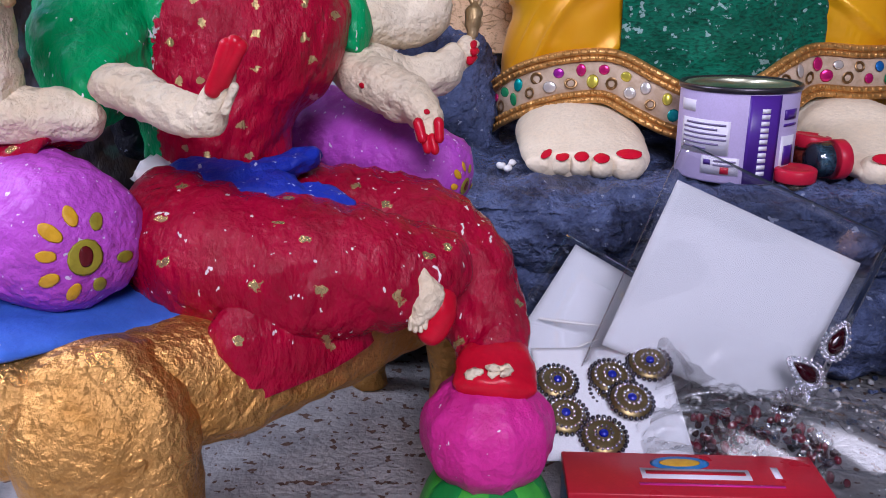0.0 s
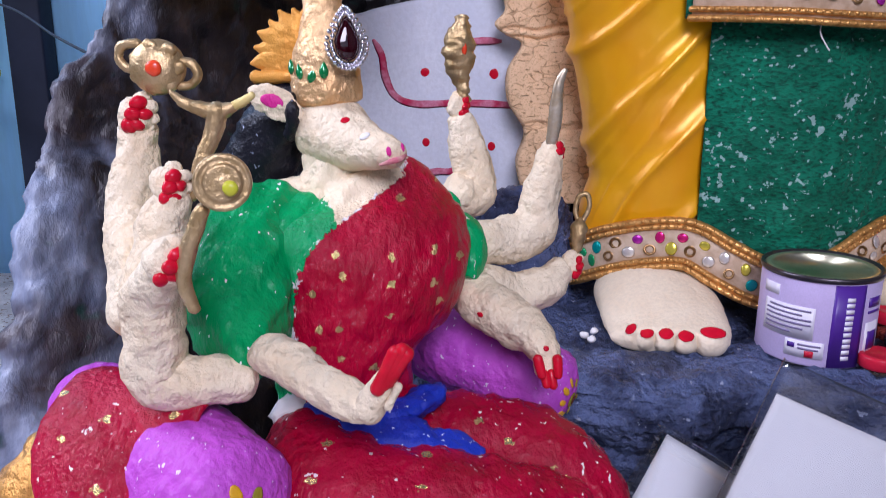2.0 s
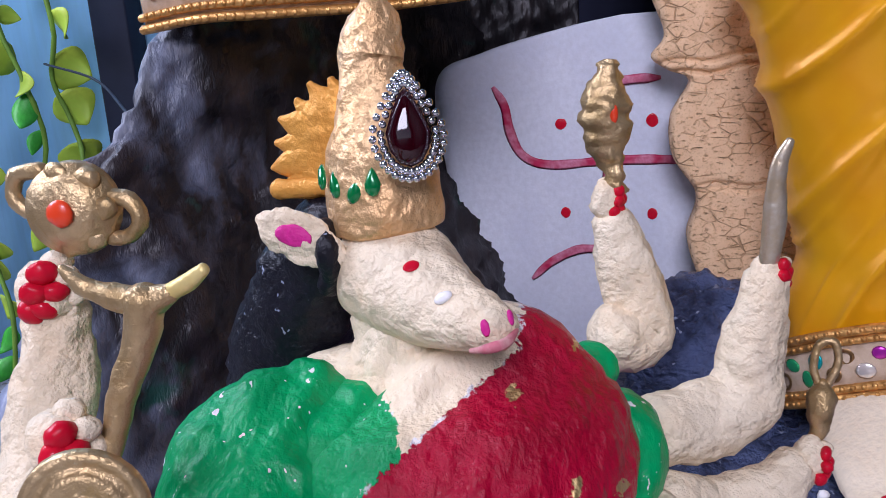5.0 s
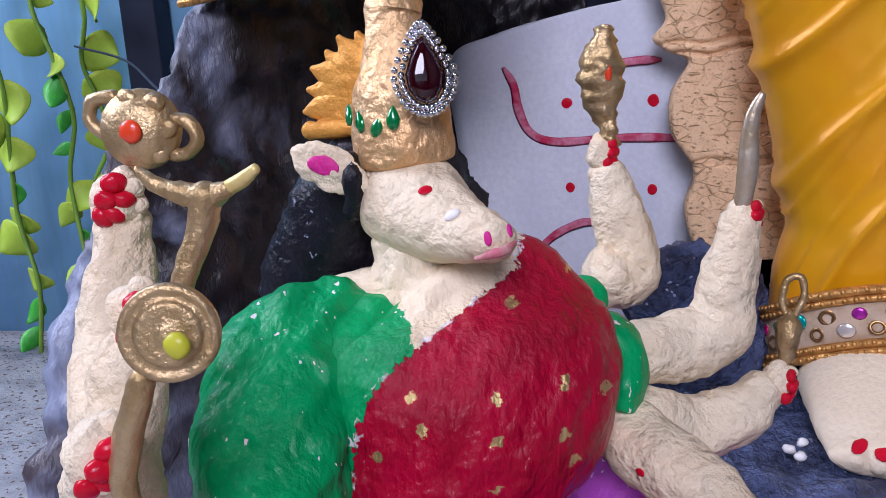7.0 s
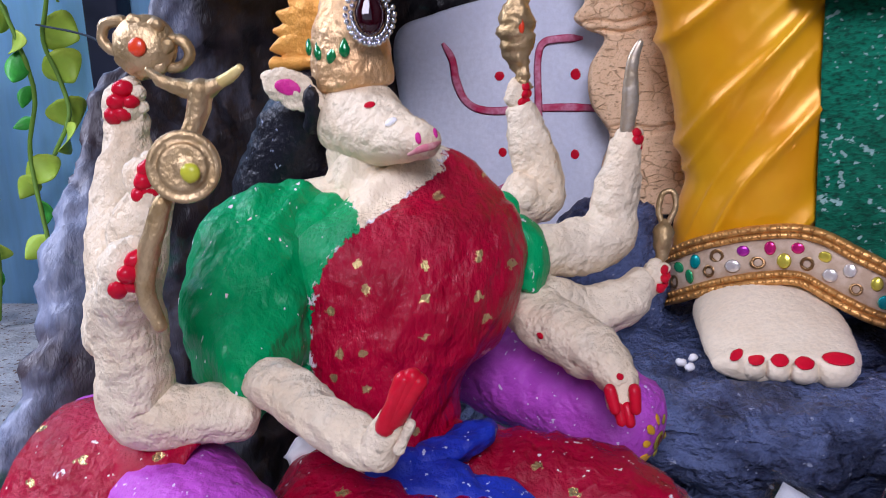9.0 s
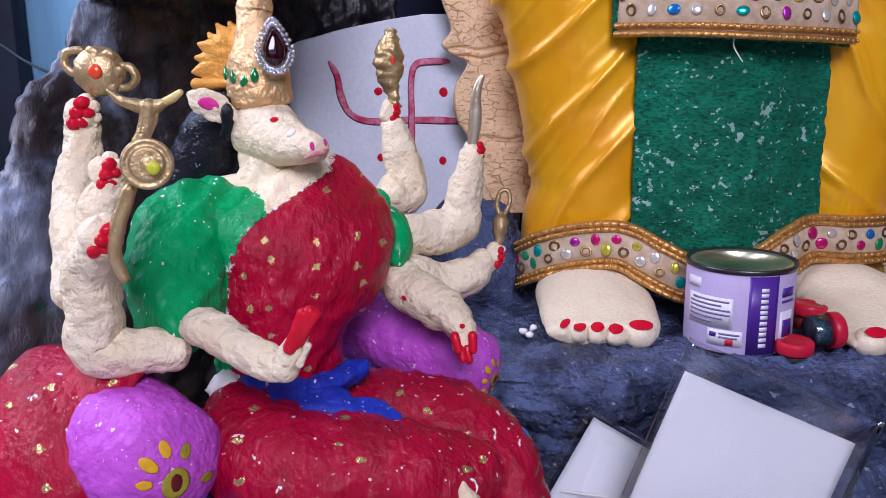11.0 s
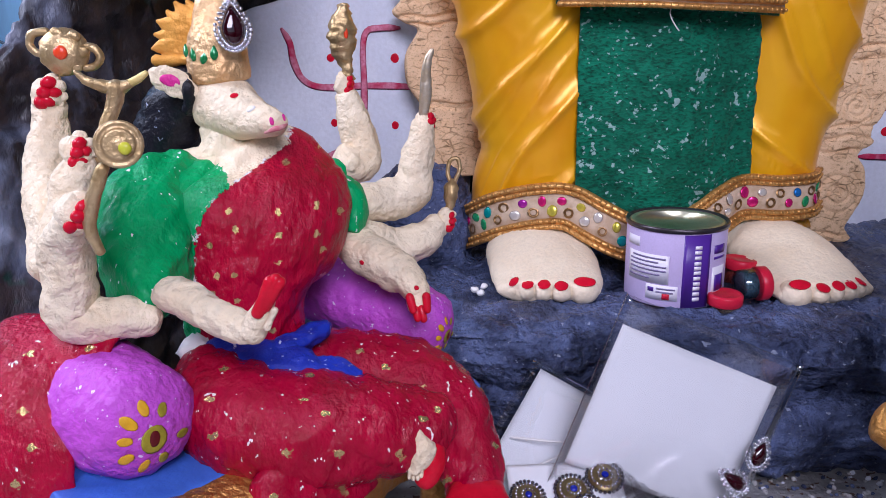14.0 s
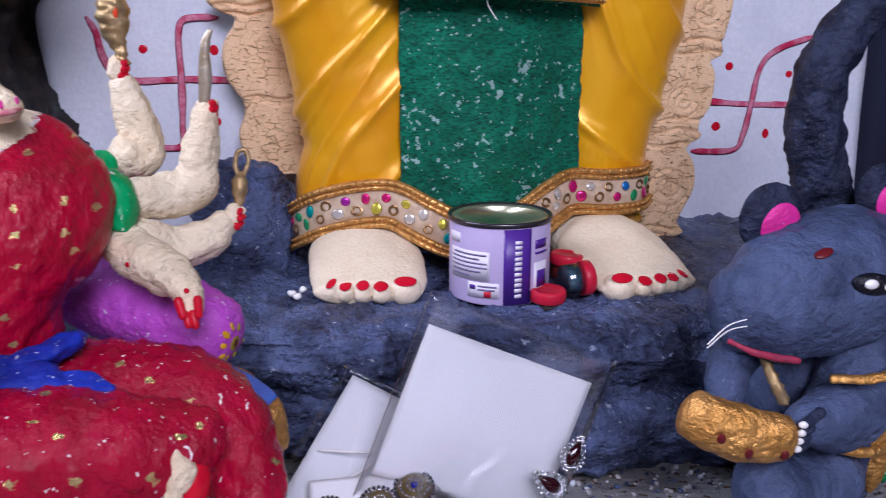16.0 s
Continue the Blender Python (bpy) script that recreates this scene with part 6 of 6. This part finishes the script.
sheet_between("bag", tuple(np.array(TOP2) + np.array((-0.004, 0.004, 0.006))), (0.100, -0.015, -0.056), tuple(np.array(B2) * 1.12), 0.0003, FILM, 0.0016, "clear plastic bag", "", 0.0016, bag2)
# opaque white lines stand in for light caught on the clear film's creases
for p, q in (((0.052, 0.420, 0.0475), (0.085, 0.417, 0.0445)), ((0.044, 0.401, 0.028), (0.082, 0.408, 0.041))):
    s = Sculpt()
    s.tube([(p[0], p[1] - 0.004, p[2] + 0.003, 0.0006), ((p[0] + q[0]) / 2, (p[1] + q[1]) / 2 - 0.0045, (p[2] + q[2]) / 2 + 0.003, 0.0009), (q[0], q[1] - 0.004, q[2] + 0.003, 0.0005)], WHITE, 8, 0.004, amp=0.0001)
    part("crease_glint", s, bag2, "white line painted in for a glint on a plastic crease")



def film_edge(parent, points):
    """The folded rim of a clear bag, which catches the light."""
    s = Sculpt()
    s.tube([(*p, 0.00028) for p in points], SEAMFILM, 6, 0.004, amp=0.0002, freq=60)
    return part("bag_rim", s, parent, "shiny rim of the plastic")


def along(corner, *moves):
    p = np.array(corner, float)
    out = [p]
    for m in moves:
        p = p + np.array(m)
        out.append(p)
    return out


front1 = np.array((0.0, -0.0032, 0.0006))
bag1_corner = np.array(TOP1) - ua * 0.006 - ub * 0.018 + front1
film_edge(bag1, along(bag1_corner, ub * 0.06, ub * 0.063))
film_edge(bag1, along(bag1_corner + ua * 0.124, ub * 0.06, ub * 0.063))
DARKBEAD = plain("gunmetal_bead", (0.10, 0.09, 0.11), 0.2, 0.9)
SAPPHIRE = plain("sapphire_glass", (0.01, 0.02, 0.35), 0.08, 0.2, 1.0)
ANTIQUE = plain("antique_brass", (0.30, 0.22, 0.10), 0.35, 0.85)


def brooch_master():
    top = empty("brooch", "round beaded brooch with a blue stone on the card", "brooch", "round brooches")
    s = Sculpt()
    s.lathe((0, 0, 0), [(0.0085, -0.0005), (0.0092, 0.0), (0.0088, 0.0012), (0.0060, 0.0022), (0.0035, 0.0024), (0.0005, 0.0024)], ANTIQUE, segs=28)
    setting = part("setting", s, top)
    for name, r, z, count, size, mat in (("bead_ring", 0.0098, 0.0010, 26, 0.00105, DARKBEAD), ("pearl_ring", 0.0072, 0.0026, 22, 0.00085, RHINE), ("inner_ring", 0.0036, 0.0032, 11, 0.00085, RHINE)):
        s = Sculpt()
        for k in range(count):
            a = 6.28318 * k / count
            s.blob((r * math.cos(a), r * math.sin(a), z), (size,) * 3, mat, None, 8, 5, 0)
        tagged(part(name, s, top), kind="stuff")
    s = Sculpt()
    s.blob((0, 0, 0.0032), (0.0021, 0.0021, 0.0013), SAPPHIRE, None, 12, 8, 0)
    part("stone", s, setting, "blue glass stone")
    return top


sheet_between("brooch_card", (0.046, 0.397, 0.0415), (0.068, 0.0, 0.001), (0.002, -0.062, -0.0278), 0.0010, PAPER, 0.0006, "white card sheet with seven round brooches", "card")

master = brooch_master()
spots_at = [(0.0565, 0.374, 0.0335), (0.084, 0.377, 0.0345), (0.1045, 0.385, 0.0385), (0.091, 0.3625, 0.0295), (0.0585, 0.356, 0.0250), (0.0750, 0.345, 0.0200), (0.0835, 0.3720, 0.0290)]
for i, (x, y, z) in enumerate(spots_at):
    m = Matrix.Translation((x, y, z)) @ Vector((0.10 - 0.06 * (i % 3), -0.44, 0.90 + 0.04 * (i % 2))).to_track_quat("Z", "Y").to_matrix().to_4x4() @ Matrix.Scale(1.06, 4)
    if i:
        copy_thing(master, m)
    else:
        master.matrix_basis = m

pend = empty("jewel_strip", "silver beaded strip of dark teardrop stones on the card", "jewellery")
pr = Vector((0.05, -0.93, 0.35)).to_track_quat("Z", "Y").to_matrix()
for (x, y, z), turn in (((0.1985, 0.386, 0.0500), -0.55), ((0.1830, 0.380, 0.0360), 0.9), ((0.1720, 0.370, 0.0245), -1.1)):
    s = Sculpt()
    gem_drop(s, Vector((x, y, z)), pr @ Matrix.Rotation(turn, 3, "Z"), 0.0042, 0.0075, 0.0022, GARNET)
    stone = part("teardrop", s, pend, "dark teardrop stone")
    s = Sculpt()
    gem_drop(s, Vector((x, y, z - 0.0001)), pr @ Matrix.Rotation(turn, 3, "Z"), 0.0040, 0.0073, 0.0006, SILVER, RHINE, 22, 0.0012)
    tagged(part("bead_ring", s, pend, "silver bead setting"), kind="stuff")

# crumpled bag of dark red stones
bag = empty("stone_bag", "crumpled clear bag of dark red and silver stones", "bag")
rng = random.Random(4)
s = Sculpt()
for k in range(150):
    u, v = rng.random(), rng.random()
    x, y = 0.112 + 0.072 * u, 0.338 + 0.034 * v - 0.010 * u
    z = 0.006 + rng.random() * 0.022 * (1 - (2 * u - 1) ** 2 * 0.6)
    r = rng.uniform(0.0022, 0.0042)
    rot = Euler((rng.random() * 3, rng.random() * 3, rng.random() * 3)).to_matrix()
    s.blob((x, y, z), (r, r * 0.7, r * 0.6), RHINE if rng.random() < 0.16 else (GARNET if rng.random() < 0.35 else DARKRED), rot, 6, 4, 0)
ob = part("stones", s, bag)
tagged(ob, "heap of dark red and silver stones", kind="stuff")


def bag_skin(u, v):
    x = 0.092 + 0.135 * u
    y = 0.322 + 0.062 * v
    z = 0.010 + 0.030 * math.sin(math.pi * min(1, max(0, u))) ** 0.6 * math.sin(math.pi * min(1, max(0, 0.12 + 0.8 * v)))
    return (x, y - 0.012 * u, z + 0.005 * math.sin(u * 13 + v * 7) * math.sin(v * 9 + u * 5))


part("bag_film", rock_sheet(bag_skin, 110, 70, BAGFILM, 0.0060, 70, 0.0003), bag, "crumpled clear plastic")
for pts in ([(0.112, 0.362, 0.040, 0.010, 0.0006), (0.106, 0.356, 0.056, 0.005, 0.0006), (0.100, 0.350, 0.068, 0.002, 0.0006)], [(0.125, 0.360, 0.040, 0.006, 0.0005), (0.115, 0.352, 0.052, 0.003, 0.0005), (0.108, 0.348, 0.062, 0.0012, 0.0005)]):
    s = Sculpt()
    s.tube(pts, BAGFILM, 14, 0.002, (1, 0.2, 0), (1, 1), 0.0012, 200)
    part("bag_tail", s, bag, "twisted plastic end")

BOXRED = paint("red_card_print", (0.52, 0.012, 0.03), 0.3, None, 40, 0.3, 700, 0.1, 0.0002)
BOXBLUE = paint("blue_card_print", (0.02, 0.19, 0.50), 0.3, None, 40, 0.3, 700, 0.1, 0.0002)
carton = empty("carton", "small red and blue printed carton on the floor", "box", at=(0.107, 0.308, 0.0))
mb = Matrix.Translation((0.1065, 0.3085, 0.0)) @ Matrix.Rotation(radians(-2.5), 4, "Z")
for name, lo, hi, mat in (("carton_body", (-0.054, -0.0155, 0.0), (0.054, 0.0155, 0.0195), BOXBLUE), ("lid", (-0.0545, -0.016, 0.0195), (0.0545, 0.016, 0.0240), BOXRED),
                          ("white_edge", (-0.0542, -0.0158, 0.0180), (0.0542, 0.0158, 0.0193), LABELWHITE)):
    s = Sculpt()
    box(s, lo, hi, mat, 0.0006, mb)
    last = part(name, s, carton)
    lid_part = last if name == "lid" else (lid_part if name == "white_edge" else None)
for lo, hi, mat in (((-0.022, -0.004, 0.0238), (0.024, 0.0035, 0.0243), LABELWHITE), ((-0.020, -0.001, 0.0240), (0.022, 0.0015, 0.0245), BOXRED), ((0.034, -0.002, 0.0238), (0.037, 0.006, 0.0243), LABELWHITE),
                    ((-0.024, -0.009, 0.0238), (0.036, -0.0075, 0.0243), PINK), ((-0.038, -0.0160, 0.011), (-0.022, -0.0153, 0.0155), LABELWHITE), ((-0.002, -0.0160, 0.011), (0.014, -0.0153, 0.0155), LABELWHITE), ((0.028, -0.0160, 0.011), (0.044, -0.0153, 0.0155), LABELWHITE)):
    s = Sculpt()
    box(s, lo, hi, mat, 0.0, mb)
    part("print_bar", s, lid_part if lo[2] > 0.02 else carton)
s = Sculpt()
s.blob(tuple(mb @ Vector((-0.004, 0.008, 0.0241))), (0.013, 0.0055, 0.0004), BOXBLUE, None, 24, 6, 0)
s.blob(tuple(mb @ Vector((-0.004, 0.008, 0.0244))), (0.009, 0.0032, 0.0004), YELLOW, None, 24, 6, 0)
part("oval_mark", s, lid_part, "oval printed mark")

# paint flakes and rubble
rng = random.Random(11)
for x, y in ((0.039, 0.548), (0.047, 0.556), (0.043, 0.541)):
    s = Sculpt()
    s.blob((x, y, 0.1055), (0.0032, 0.0026, 0.0024), WHITE, None, 10, 7, 0.0012, 300)
    tagged(s.build("paint_flake"), "white flake of foam on the rock ledge", "flake", "white flakes")
s = Sculpt()
for k in range(220):
    x, y = rng.uniform(0.20, 0.40), rng.uniform(0.385, 0.445)
    r = rng.uniform(0.0008, 0.0028)
    s.blob((x, y, r * 0.5), (r, r * 0.8, r * 0.6), rng.choice((FLOOR, FLOOR, ROCK, FLOOR, ROCK, BOARD)), Euler((rng.random(), rng.random(), 3 * rng.random())).to_matrix(), 6, 4, 0.0004, 400)
tagged(s.build("rubble"), "grey grit and flakes along the rock's foot", "grit", kind="stuff")

# ---- beyond the rock: dark post, wire and hanging vines ----
s = Sculpt()
box(s, (-0.577, 0.985, 0.0), (-0.534, 1.018, 2.3), POST, 0.003)
tagged(s.build("post"), "dark painted upright post against the blue wall", "post")
s = Sculpt()
s.tube([(-0.62, 0.96, 0.345, 0.0012), (-0.50, 0.86, 0.325, 0.0012), (-0.40, 0.74, 0.300, 0.0012), (-0.30, 0.60, 0.285, 0.0012)], POST, 8, 0.01, amp=0)
tagged(s.build("wire"), "thin pale wire slung past the post", "wire")


def leaf_mesh(name, w, h, mat):
    s = Sculpt()
    rings = []
    for i in range(9):
        t = i / 8
        half = w * math.sin(math.pi * (0.06 + 0.92 * t)) ** 0.8 * (1.1 - 0.5 * t)
        y = 0.18 * h * math.sin(t * 2.6)
        rings.append([np.array((k * half, y + abs(k) * half * 0.35, -h * t)) for k in (-1, -0.5, 0, 0.5, 1)] + [np.array((k * half, y + abs(k) * half * 0.35 + 0.0012, -h * t)) for k in (1, 0.5, 0, -0.5, -1)])
    s.grid(rings, [[(0, 0)] * 10] * 9, mat)
    ob = s.build(name)
    me = ob.data
    bpy.data.objects.remove(ob)
    return me


LEAVES = [leaf_mesh("leaf", 0.020, 0.042, LEAF), leaf_mesh("leaf", 0.028, 0.040, LEAF), leaf_mesh("leaf", 0.013, 0.036, LEAFPAINT)]


def vine(x, y, z1, z0, count, seed, label):
    rng = random.Random(seed)
    top = empty("vine", label, "plant", "hanging vines", at=(x, y, z1))
    s = Sculpt()
    pts = [(x + 0.012 * math.sin(k * 1.9 + seed), y + 0.01 * math.cos(k * 1.3), z1 + (z0 - z1) * k / 7, 0.0026) for k in range(8)]
    s.tube(pts, STEM, 8, 0.01, amp=0.0006)
    part("stem", s, top)
    for k in range(count):
        t = (k + rng.random() * 0.6) / count
        i = min(6, int(t * 7))
        p = Vector(pts[i][:3]).lerp(Vector(pts[i + 1][:3]), t * 7 - i)
        ob = new("leaf", rng.choice(LEAVES))
        sc = rng.uniform(0.55, 1.15)
        ob.matrix_world = Matrix.Translation(p) @ Euler((rng.uniform(-0.7, 0.3), rng.uniform(-1.2, 1.2), rng.uniform(-1.2, 1.2))).to_matrix().to_4x4() @ Matrix.Diagonal((sc, sc, sc, 1))
        ob.parent = top
        ob.matrix_parent_inverse = Matrix.Translation((-x, -y, -z1))
    return top


for x, y, z1, z0, count, seed in ((-0.64, 0.95, 0.52, 0.08, 13, 1), (-0.70, 0.93, 0.54, 0.01, 15, 2), (-0.61, 0.965, 0.50, 0.20, 7, 3), (-0.78, 0.94, 0.52, 0.01, 13, 4)):
    vine(x, y, z1, z0, count, seed, "lime green trailing vine hanging before the blue wall")
